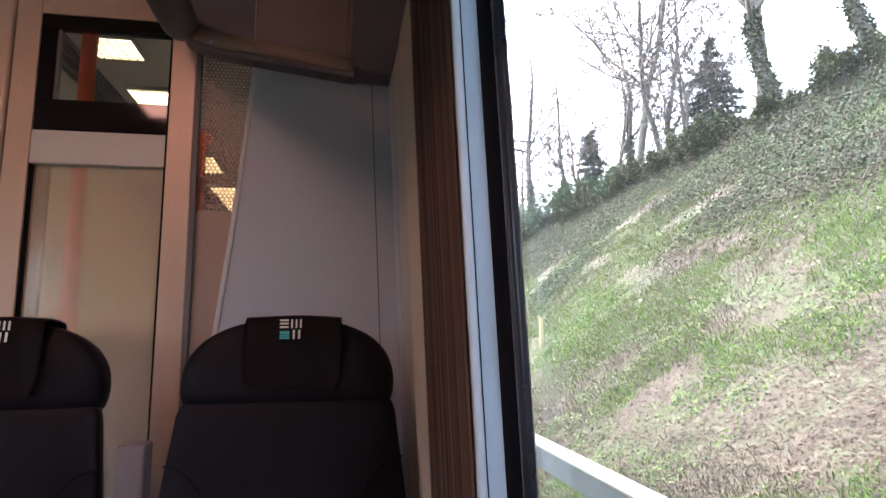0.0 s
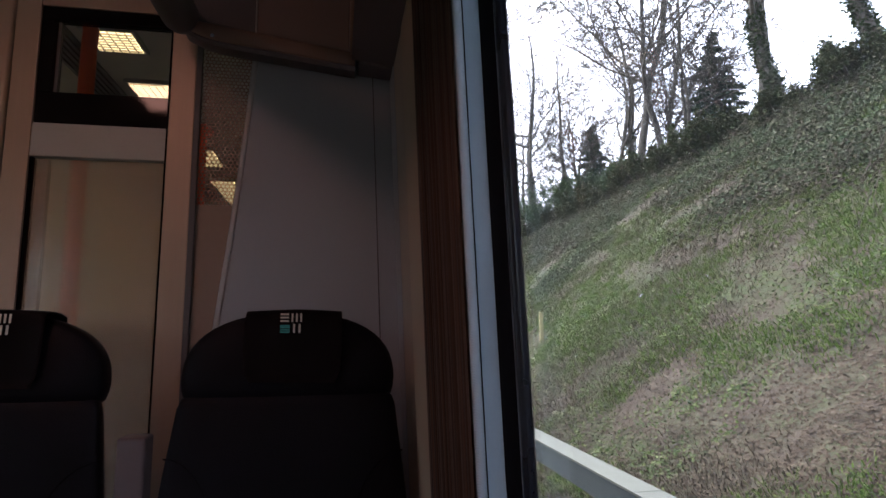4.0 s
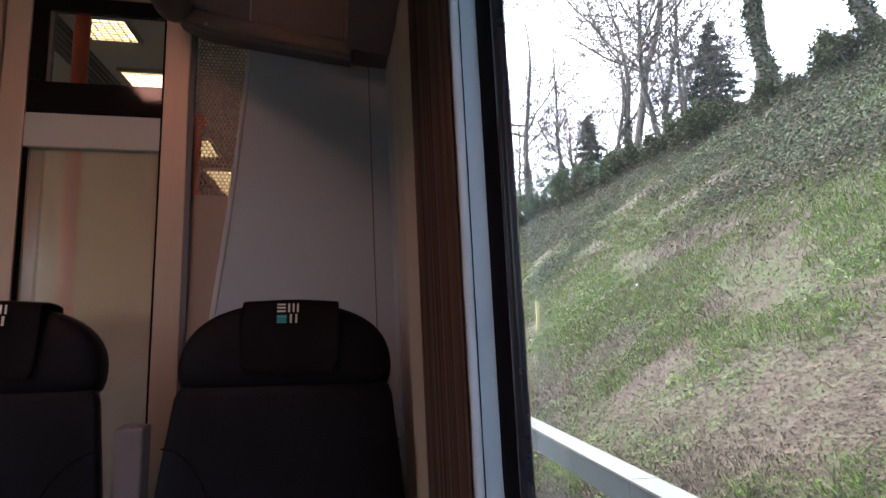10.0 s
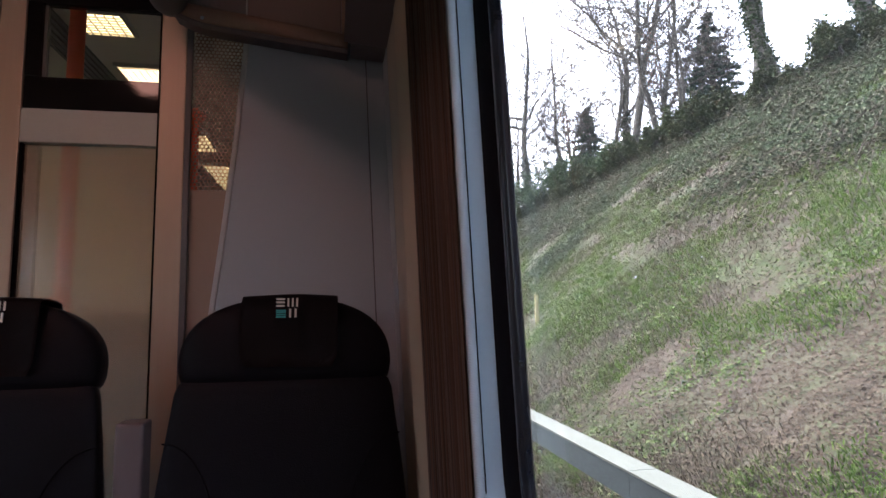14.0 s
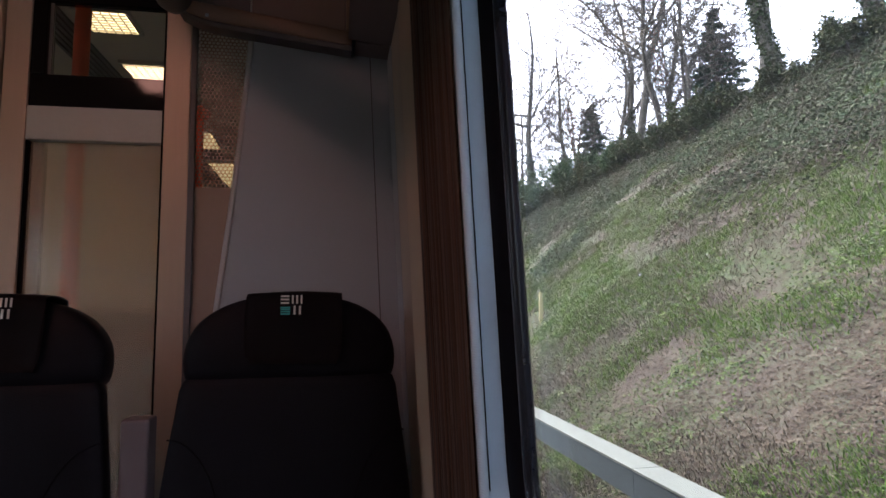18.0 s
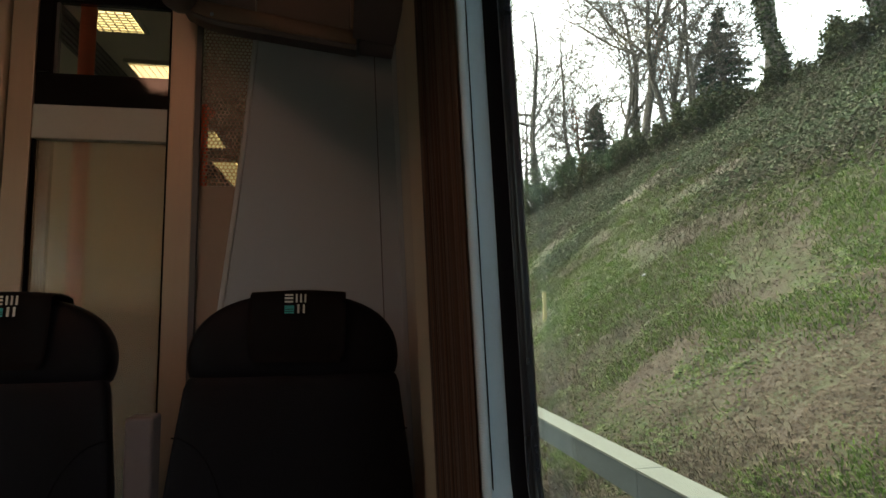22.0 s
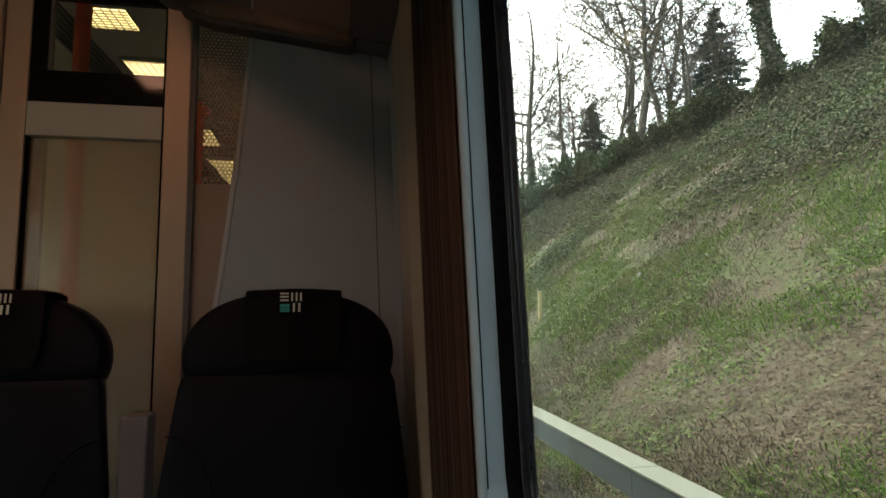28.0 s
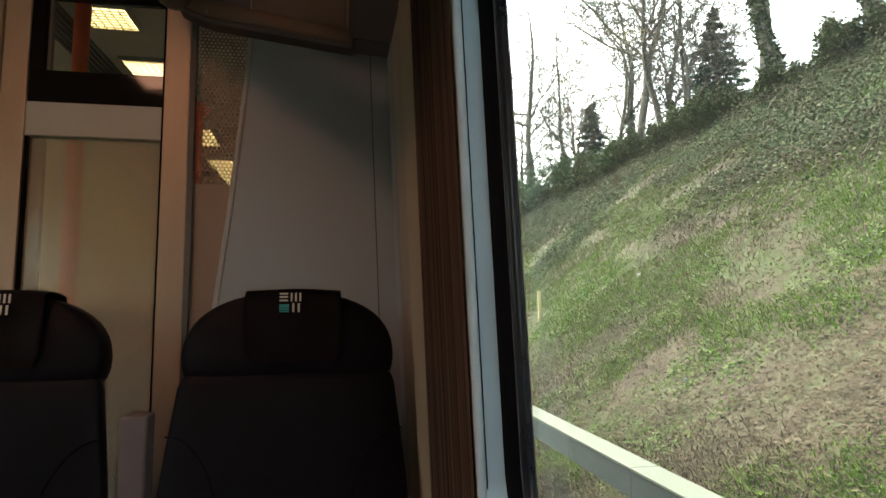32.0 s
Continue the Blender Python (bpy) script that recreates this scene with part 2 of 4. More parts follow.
GROUND = ground_material()
LITTER = leaf_material("dead_leaves", [(0, (0.036, 0.0245, 0.0155)), (0.35, (0.052, 0.036, 0.023)), (0.9, (0.072, 0.0515, 0.034)), (1, (0.14, 0.11, 0.08))], 0.9)
STALK = leaf_material("dead_stems", [(0, (0.04, 0.028, 0.018)), (0.55, (0.066, 0.049, 0.032)), (0.9, (0.085, 0.066, 0.044)), (1, (0.13, 0.108, 0.077))], 0.9)
WEED = leaf_material("weed_leaves", [(0, (0.0398, 0.0638, 0.0172)), (0.6, (0.0721, 0.107, 0.024)), (1, (0.119, 0.144, 0.0411))], 0.7)
GRASS = leaf_material("grass_blades", [(0, (0.062, 0.11, 0.015)), (0.5, (0.088, 0.158, 0.019)), (0.85, (0.115, 0.185, 0.028)), (1, (0.165, 0.182, 0.06))], 0.9)
STRAW = leaf_material("dry_stalks", [(0, (0.062, 0.047, 0.029)), (0.6, (0.092, 0.074, 0.046)), (1, (0.135, 0.115, 0.074))], 0.85)
IVY = leaf_material("ivy_leaves", [(0, (0.024, 0.037, 0.014)), (0.4, (0.037, 0.056, 0.021)), (0.7, (0.05, 0.073, 0.03)), (0.85, (0.068, 0.062, 0.032)), (1, (0.084, 0.108, 0.055))], 0.8)
BRAMBLE = leaf_material("bramble_leaves", [(0, (0.042, 0.058, 0.024)), (0.5, (0.066, 0.086, 0.036)), (0.75, (0.092, 0.076, 0.042)), (1, (0.112, 0.132, 0.065))], 0.8)
CANE = leaf_material("bramble_canes", [(0, (0.04, 0.026, 0.02)), (0.8, (0.065, 0.046, 0.034)), (1, (0.11, 0.086, 0.062))], 0.85)
SHRUB = leaf_material("evergreen_shrub_leaves", [(0, (0.04, 0.065, 0.035)), (0.6, (0.08, 0.125, 0.055)), (1, (0.15, 0.2, 0.09))], 0.7)
CONIFER = leaf_material("conifer_needles", [(0, (0.022, 0.042, 0.028)), (0.6, (0.042, 0.075, 0.048)), (1, (0.085, 0.12, 0.075))], 0.6)
BARK = bark("grey_brown_bark", (0.055, 0.047, 0.04), (0.15, 0.132, 0.11))
BARKDARK = bark("dark_bark", (0.04, 0.034, 0.03), (0.11, 0.095, 0.08))

# ---- helpers for meshes ----


def put(name, bm, material, parent=None, label="", smooth=False, shift=None):
    me = bpy.data.meshes.new(name)
    bmesh.ops.recalc_face_normals(bm, faces=bm.faces)
    if smooth:
        for f in bm.faces:
            f.smooth = True
    bm.to_mesh(me)
    bm.free()
    me.materials.append(material)
    ob = new(name, me)
    if parent:
        ob.parent = parent
    if label:
        ob["label"] = label
    return ob


def part(name, bm, material, parent, label="", smooth=False):
    return put(name, bm, material, parent, label, smooth)


def thing(name, at, label, category, group="", kind=""):
    e = new(name)
    e.empty_display_size = 0.1
    e.location = at
    return tagged(e, label, category, group, kind)


def box(x0, x1, y0, y1, z0, z1, bevel=0.0, seg=2, bm=None):
    b = bmesh.new()
    bmesh.ops.create_cube(b, size=1, matrix=Matrix.Translation(((x0 + x1) / 2, (y0 + y1) / 2, (z0 + z1) / 2)) @ Matrix.Diagonal((x1 - x0, y1 - y0, z1 - z0, 1)))
    if bevel:
        bmesh.ops.bevel(b, geom=b.edges[:], offset=bevel, segments=seg, affect="EDGES", profile=0.6)
    if bm is None:
        return b
    tmp = bpy.data.meshes.new("tmp")
    b.to_mesh(tmp)
    bm.from_mesh(tmp)
    bpy.data.meshes.remove(tmp)
    b.free()
    return bm


def prism(outline, y0, y1, bevel=0.0, seg=3):
    """An outline in x and z, pulled from y0 to y1."""
    b = bmesh.new()
    front = [b.verts.new((x, y0, z)) for x, z in outline]
    back = [b.verts.new((x, y1, z)) for x, z in outline]
    n = len(outline)
    ff, fb = b.faces.new(front), b.faces.new(back[::-1])
    for i in range(n):
        b.faces.new((front[i], back[i], back[(i + 1) % n], front[(i + 1) % n]))
    bmesh.ops.recalc_face_normals(b, faces=b.faces)
    if bevel:
        rim = list({e for f in (ff, fb) for e in f.edges})
        bmesh.ops.bevel(b, geom=rim, offset=bevel, segments=seg, affect="EDGES", profile=0.5)
    return b


def tube(points, radius, sides=10, bm=None, caps=True):
    b = bm or bmesh.new()
    pts = [Vector(p) for p in points]
    rings = []
    ref = Vector((0.13, 0.31, 0.94))
    for i, p in enumerate(pts):
        d = (pts[min(i + 1, len(pts) - 1)] - pts[max(i - 1, 0)]).normalized()
        u = d.cross(ref if abs(d.dot(ref)) < 0.9 else Vector((1, 0, 0))).normalized()
        v = d.cross(u)
        r = radius[i] if isinstance(radius, (list, tuple)) else radius
        rings.append([b.verts.new(p + r * (math.cos(a) * u + math.sin(a) * v)) for a in [2 * math.pi * k / sides for k in range(sides)]])
    for a, c in zip(rings, rings[1:]):
        for k in range(sides):
            b.faces.new((a[k], a[(k + 1) % sides], c[(k + 1) % sides], c[k]))
    if caps:
        b.faces.new(rings[0][::-1])
        b.faces.new(rings[-1])
    return b


def lean(z):
    """The side wall leans in towards the roof."""
    return -0.04 * (z - 1.3)


def lean_bm(b):
    for v in b.verts:
        v.co.x += lean(v.co.z)
    return b


def rounded(y0, y1, z0, z1, r, inset, steps=10):
    y0, y1, z0, z1, r = y0 + inset, y1 - inset, z0 + inset, z1 - inset, max(0.004, r - inset)
    out = []
    for cy, cz, a0 in ((y1 - r, z1 - r, 0), (y0 + r, z1 - r, 90), (y0 + r, z0 + r, 180), (y1 - r, z0 + r, 270)):
        for k in range(steps + 1):
            a = radians(a0 + 90 * k / steps)
            out.append((cy + r * math.cos(a), cz + r * math.sin(a)))
    return out


def sweep(profile, y0, y1, z0, z1, r):
    """A moulding round a window: profile gives inset and x."""
    b = bmesh.new()
    loops = [[b.verts.new((x, y, z)) for y, z in rounded(y0, y1, z0, z1, r, inset)] for inset, x in profile]
    for l0, l1 in zip(loops, loops[1:]):
        n = len(l0)
        for k in range(n):
            b.faces.new((l0[k], l0[(k + 1) % n], l1[(k + 1) % n], l1[k]))
    return lean_bm(b)


# ---- carriage shell ----
PART_Y = 1.6
WIN = (-0.78, 0.70, 0.85, 1.86, 0.13)
floor = tagged(put("floor", box(-2.5, 0.24, -4.0, 5.6, -0.06, 0.0), FLOORMAT), "dark carpeted floor of the railway carriage", "floor", kind="structure")
tagged(put("underframe", box(-2.4, 0.1, -4.0, 5.6, -1.0, -0.062), DARKGREY), "dark underframe beneath the carriage floor", "underframe", kind="structure")
ceiling = tagged(put("ceiling", box(-2.5, 0.14, -4.0, 5.6, 2.2, 2.25), CEIL), "pale laminate carriage ceiling above the aisle", "ceiling", kind="structure")


def far_wall():
    b = bmesh.new()
    for x in (-2.5, -2.56):
        # Both window openings are unseen, placed to throw daylight on trim and panel.
        loops = [[(-4, -0.06), (5.6, -0.06), (5.6, 2.25), (-4, 2.25)], rounded(-2.5, -1.5, *WIN[2:], 0.02), rounded(-0.5, 0.4, *WIN[2:], 0.02)]
        loops = [[b.verts.new((x, y, z)) for y, z in l] for l in loops]
        edges = [b.edges.new((l[k], l[(k + 1) % len(l)])) for l in loops for k in range(len(l))]
        bmesh.ops.triangle_fill(b, edges=edges, use_beauty=True)
    return b


tagged(put("wall_aisle_side", far_wall(), WHITE), "plain unseen far side wall of the carriage with openings added for daylight", "wall", kind="structure")
tagged(put("wall_saloon_end", box(-2.5, 0.24, -4.06, -4.0, -0.06, 2.25), WHITE), "plain end wall of the saloon", "wall", kind="structure")
tagged(put("wall_vestibule_end", box(-2.5, 0.24, 5.6, 5.66, -0.06, 2.25), WHITE), "plain end wall beyond the vestibule", "wall", kind="structure")


def side_wall():
    b = bmesh.new()
    for x in (0.154, 0.215):
        outer = [b.verts.new((x, y, z)) for y, z in ((-4, -0.06), (5.6, -0.06), (5.6, 2.25), (-4, 2.25))]
        inner = [b.verts.new((x, y, z)) for y, z in rounded(*WIN, -0.004)]
        # Unseen opening, added to let daylight in behind the frosted pane.
        door = [b.verts.new((x, y, z)) for y, z in rounded(2.3, 3.5, 0.7, 1.8, 0.1, 0.0)]
        edges = [b.edges.new((l[k], l[(k + 1) % len(l)])) for l in (outer, inner, door) for k in range(len(l))]
        bmesh.ops.triangle_fill(b, edges=edges, use_beauty=True)
    return lean_bm(b)


wall_window = tagged(put("wall_window_side", side_wall(), TRIM), "cream side wall of the carriage with a large window", "wall", kind="structure")
window = thing("window_1", (0, 0, 0), "fixed carriage window with black rubber gasket and pale surround", "window", kind="structure")
part("window_frame", sweep([(-0.006, 0.150), (0.0, 0.152), (0.002, 0.158), (0.003, 0.184)], *WIN), REVEAL, window, "pale blue-grey plastic window surround", True)
part("gasket", sweep([(0.003, 0.184), (0.008, 0.1855), (0.013, 0.185), (0.030, 0.193), (0.034, 0.197)], *WIN), RUBBER, window, "black rubber gasket", True)
part("seal", sweep([(0.034, 0.197), (0.037, 0.1945), (0.041, 0.196), (0.043, 0.1995), (0.047, 0.1985), (0.048, 0.2025), (0.05, 0.206)], *WIN), SEAL, window, "glossy black inner seal", True)
# Narrow pale sweep paints the highlight line on the glossy seal.
part("seal_glint", sweep([(0.0335, 0.1962), (0.0345, 0.1945), (0.0358, 0.1944), (0.0366, 0.1955)], *WIN), SEALGLINT, window, "thin grey line painting the seal's highlight", True)
part("outer_frame", sweep([(0.046, 0.2115), (0.03, 0.217), (-0.02, 0.218)], *WIN), RUBBER, window)


def pane():
    b = bmesh.new()
    l0 = [b.verts.new((0.2055, y, z)) for y, z in rounded(*WIN, 0.048)]
    l1 = [b.verts.new((0.2105, y, z)) for y, z in rounded(*WIN, 0.048)]
    b.faces.new(l0), b.faces.new(l1[::-1])
    n = len(l0)
    for k in range(n):
        b.faces.new((l0[k], l1[k], l1[(k + 1) % n], l0[(k + 1) % n]))
    return lean_bm(b)


glass_pane = part("pane", pane(), WINDOWGLASS, window, "clear window pane")
glass_pane.visible_shadow = False

# ---- curtain and corner trim ----


def curtain_sheet():
    b = bmesh.new()
    rng = random.Random(4)
    ys, y = [], 0.697
    while y < 1.047:
        ys.append(y)
        y += 0.0022
    rows = []
    phase = [rng.uniform(0, 6.28) for _ in range(4)]
    for z in [0.72 + k * 0.05 for k in range(26)]:
        row = []
        for y in ys:
            u = y + 0.004 * math.sin(3.1 * z + phase[0])
            d = 0.0055 - 0.009 * abs(math.sin(u * 150 + 0.9 * math.sin(u * 37 + phase[1]) + phase[2])) ** 0.7 + 0.0022 * math.sin(u * 61 + phase[3])
            taper = min(1.0, (y - 0.697) / 0.02)
            row.append(b.verts.new((0.146 + d * taper, y + 0.005 * math.sin(2 * z) * (y > 1.0), z)))
        rows.append(row)
    for a, c in zip(rows, rows[1:]):
        for k in range(len(ys) - 1):
            b.faces.new((a[k], a[k + 1], c[k + 1], c[k]))
    bmesh.ops.solidify(b, geom=b.faces[:], thickness=0.003)
    return lean_bm(b)


curtain = thing("curtain", (0, 0, 0), "brown striped window curtain drawn back beside the window", "curtain")
part("cloth", curtain_sheet(), CURTAIN, curtain, "brown cloth with fine vertical stripes", True)
edge = bmesh.new()
tube([(0.155, 0.697, 0.72 + 0.05 * k) for k in range(26)], 0.0062, 10, edge)
part("edging", lean_bm(edge), WOVEN, curtain, "white woven edging", True)
part("seam", lean_bm(tube([(0.1615, 0.6945 + 0.0006 * math.sin(k * 1.7), 0.72 + 0.025 * k) for k in range(51)], 0.0009, 5)), THREAD, curtain, "dark stitched seam")

trim = thing("corner_trim", (0, 0, 0), "cream plastic corner trim between panel and window curtain", "trim", kind="structure")
part("cover", lean_bm(box(0.1505, 0.162, 1.05, 1.262, 0.0, 1.98, 0.003)), TRIM, trim, "cream cover strip", True)
part("cover", lean_bm(box(0.1525, 0.162, 1.266, 1.452, 0.0, 1.98, 0.002)), TRIMGREY, trim, "grey-beige cover strip", True)
part("corner_fillet", lean_bm(box(0.1515, 0.164, 1.455, 1.575, 0.0, 1.98, 0.004, 3)), GREY_PANEL, trim, "grey laminate corner fillet", True)

# ---- partition ----
partition = thing("partition", (0, PART_Y, 0), "beige framed glazed partition between saloon and vestibule", "partition", kind="structure")


def ppart(name, bm, material, label="", smooth=False):
    for v in bm.verts:
        v.co.y -= PART_Y
    return part(name, bm, material, partition, label, smooth)


F = PART_Y
ppart("post", box(-0.452, -0.388, F - 0.006, F + 0.04, 0, 2.2, 0.003), BEIGE, "beige aluminium post")
ppart("post", box(-0.835, -0.777, F - 0.006, F + 0.04, 0, 2.2, 0.003), BEIGE, "beige aluminium post")
ppart("post", box(-0.90, -0.839, F - 0.012, F + 0.045, 0, 2.2, 0.012, 4), BEIGE, "rounded beige door post", True)
ppart("head_rail", box(-0.777, -0.452, F - 0.004, F + 0.04, 2.013, 2.2, 0.002), BEIGE, "beige head rail")
ppart("glazing_bead", box(-0.7765, -0.4525, F, F + 0.03, 1.976, 2.0125, 0.002), BLACKBAND, "black glazing bead")
ppart("glazing_bead", box(-0.7765, -0.742, F, F + 0.03, 1.7795, 1.9755, 0.002), BLACKBAND, "black glazing bead")
ppart("glazing_bead", box(-0.7415, -0.733, F + 0.012, F + 0.03, 1.7795, 1.9755, 0.001), DARKGREY, "grey inner bead")
ppart("black_band", box(-0.7765, -0.4525, F + 0.002, F + 0.02, 1.694, 1.779, 0.001), BLACKBAND, "glossy black band below the upper pane")
ppart("mid_rail", box(-0.7765, -0.4535, F - 0.004, F + 0.03, 1.605, 1.6935, 0.003), STRIP, "pale grey mid rail")
ppart("upper_pane", box(-0.732, -0.4525, F + 0.014, F + 0.02, 1.7795, 1.9755), CLEAR, "clear upper pane").visible_shadow = False
ppart("frosted_pane", box(-0.770, -0.4525, F + 0.014, F + 0.02, 0.25, 1.6045), FROSTED, "large frosted pane")
ppart("glazing_bead", box(-0.7765, -0.7705, F, F + 0.03, 0.25, 1.6045), RUBBER, "black glazing strip")
ppart("glazing_bead", box(-0.4555, -0.4525, F - 0.007, F + 0.012, 0.25, 2.0125), RUBBER, "black glazing strip")
ppart("inner_bead", box(-0.7705, -0.745, F + 0.031, F + 0.05, 0.25, 1.6045, 0.002), DARKGREY, "dark bead behind the frosted pane")
ppart("base_panel", box(-0.7765, -0.4525, F, F + 0.03, 0, 0.2495, 0.002), BEIGE, "beige base panel")
ppart("backing", box(-0.3875, 0.22, F + 0.004, F + 0.03, 0, 1.4925), BACKING, "brown lower backing panel")
ppart("post", box(-0.387, -0.372, F - 0.012, F + 0.004, 0, 2.2, 0.003), DARKGREY, "thin grey post edge")


def perforated(x0, x1, z0, z1, y, pitch=0.0108, hole=0.0042):
    """A sheet of staggered round holes: every cell is a six-sided plate with a hole."""
    b = bmesh.new()
    rowh = pitch * math.sqrt(3) / 2
    r = pitch / math.sqrt(3)
    j, z = 0, z0
    while z < z1:
        x = x0 + (pitch / 2 if j % 2 else 0)
        while x < x1:
            outer = [b.verts.new((x + r * math.sin(k * math.pi / 3), y, z + r * math.cos(k * math.pi / 3))) for k in range(6)]
            inner = [b.verts.new((x + hole * math.sin(k * math.pi / 6), y, z + hole * math.cos(k * math.pi / 6))) for k in range(12)]
            back = [b.verts.new((v.co.x, y + 0.0015, v.co.z)) for v in inner]
            for k in range(6):
                o0, o1 = outer[k], outer[(k + 1) % 6]
                i0, i1, i2 = inner[2 * k], inner[2 * k + 1], inner[(2 * k + 2) % 12]
                b.faces.new((o0, o1, i2, i1))
                b.faces.new((o0, i1, i0))
            for k in range(12):
                b.faces.new((inner[k], inner[(k + 1) % 12], back[(k + 1) % 12], back[k]))
            x += pitch
        z += rowh
        j += 1
    return b


ppart("perforated_sheet", perforated(-0.368, -0.20, 1.499, 2.03, F + 0.008), PERF, "beige perforated metal sheet")
ppart("head_rail", box(-0.3875, 0.22, F + 0.004, F + 0.03, 2.03, 2.2), BEIGE, "beige head rail")
ppart("backing", box(-0.19, 0.22, F + 0.004, F + 0.03, 1.4935, 2.0295), BEIGE, "beige backing panel")

tagged(put("partition_aisle_wall", box(-2.5, -1.62, F, F + 0.04, 0, 2.2), WHITE), "plain partition across the other side of the aisle", "wall", kind="structure")


def slant(z):
    """The panel's free edge, steeper towards the ceiling."""
    d = 1.8715 - z
    return -0.2378 - 0.0735 * d - 0.0390 * min(d, 0.72) * d


SLANT_Z = (0.02, 0.6, 0.9, 1.2, 1.4, 1.6, 1.8, 1.92, 2.03)
outline = [(slant(z), z) for z in SLANT_Z] + [(0.143, 2.03), (0.143 + 0.04 * 2.01, 0.02)]
screen = thing("wall_panel", (0, 0, 0), "smooth grey laminate panel with slanting edge behind the window seat", "panel")
part("panel", prism(outline, 1.565, 1.598, 0.012, 4), GREY_PANEL, screen, "", False)
# Paler strip paints the lamp highlight along the panel's rounded edge.
edge_outline = [(slant(z) - 0.003, z) for z in SLANT_Z] + [(slant(z) + 0.012, z) for z in SLANT_Z[::-1]]
part("edging", prism(edge_outline, 1.5605, 1.6, 0.005, 4), EDGEGLINT, screen, "pale strip painting the highlight on the rounded edge")
part("joint", tube([(0.0899 - 0.0371 * (z - 1.65), 1.5648, z) for z in (0.1, 0.6, 1.1, 1.6, 1.9, 2.02)], 0.0016, 6), DARKGREY, screen, "dark vertical joint")

# ---- luggage rack ----
rack = thing("luggage_rack", (0, 0, 0), "dark grey overhead luggage rack with thick front rail", "luggage rack")
part("front_rail", tube([(-0.403, y, 1.946) for y in (-3.5, 0.0, 1.4, 1.47, 1.495, 1.505)], [0.046, 0.046, 0.046, 0.044, 0.037, 0.024], 24), RACKGREY, rack, "rounded front rail", True)


def end_beam(low, high, y0, y1, rise):
    """A curved beam across the rack's end; low and high give its lower and upper line, its underside rises towards the panel."""
    b = bmesh.new()
    loops = []
    for k in range(17):
        x = -0.40 + 0.432 * k / 16
        lo, hi = low(x), high(x)
        r = min(0.006, (hi - lo) * 0.3)
        ring = [(y0 + r, lo), (y0, lo + r), (y0 - 0.002, (lo + hi) / 2), (y0, hi - r), (y0 + r, hi), (y1, hi), (y1, lo + rise)]
        loops.append([b.verts.new((x, y, z)) for y, z in ring])
    for a, c in zip(loops, loops[1:]):
        n = len(a)
        for m in range(n):
            b.faces.new((a[m], a[(m + 1) % n], c[(m + 1) % n], c[m]))
    b.faces.new(loops[0][::-1]), b.faces.new(loops[-1])
    return b


def beam_low(x):
    return 1.8465 - 0.118 * (x - 0.0125) + 2.2 * max(0.0, -0.30 - x) ** 2


part("end_beam", end_beam(lambda x: beam_low(x) + 0.007, lambda x: 1.8917 - 0.137 * (x - 0.012), 1.478, 1.56, 0.016), RACKBROWN, rack, "brown curved end beam", True)
# Darker lower edge paints the shadow band beneath the lit beam face.
part("end_beam_lip", end_beam(lambda x: beam_low(x), lambda x: beam_low(x) + 0.0066, 1.481, 1.56, 0.0165), DUCT, rack, "lower edge of the end beam, darkened as its shadow band", True)
part("corner_box", prism([(0.0405, 1.856), (0.13, 1.849), (0.125, 2.19), (0.0405, 2.19)], 1.474, 1.56, 0.008, 3), DUCT, rack, "grey box in the corner of the rack")
# Lighter brown strip stands in for the corner box's lit chamfer.
part("lit_chamfer_strip", box(0.016, 0.040, 1.482, 1.515, 1.893, 2.19, 0.006, 3), RACKBROWN, rack, "brown strip painting the lit chamfer beside the end panel", True)
part("wall_duct", prism([(0.022, 1.858), (0.14, 1.845), (0.14, 2.15), (0.1, 2.15)], -3.5, 1.468, 0.009, 3), DUCT, rack, "boxed bracket along the wall")
part("end_panel", box(-0.222, 0.0155, 1.5, 1.515, 1.89, 2.19, 0.003), RACKPANEL, rack, "grey end panel")
part("end_panel", box(-0.40, -0.226, 1.51, 1.52, 1.925, 2.19, 0.002), DARKGREY, rack, "dark end panel")
part("end_panel_edge", box(-0.2255, -0.2225, 1.495, 1.515, 1.925, 2.19, 0.001), STRIP, rack)
part("tray", box(-0.37, 0.1, -3.5, 1.1, 2.0, 2.02, 0.004), DARKGREY, rack, "dark rack tray")
screw = bmesh.new()
bmesh.ops.create_uvsphere(screw, u_segments=10, v_segments=6, radius=0.005, matrix=Matrix.Translation((-0.326, 1.475, 1.903)) @ Matrix.Diagonal((1, 0.4, 1, 1)))
part("screw", screw, STEEL, rack, "small steel screw", True)

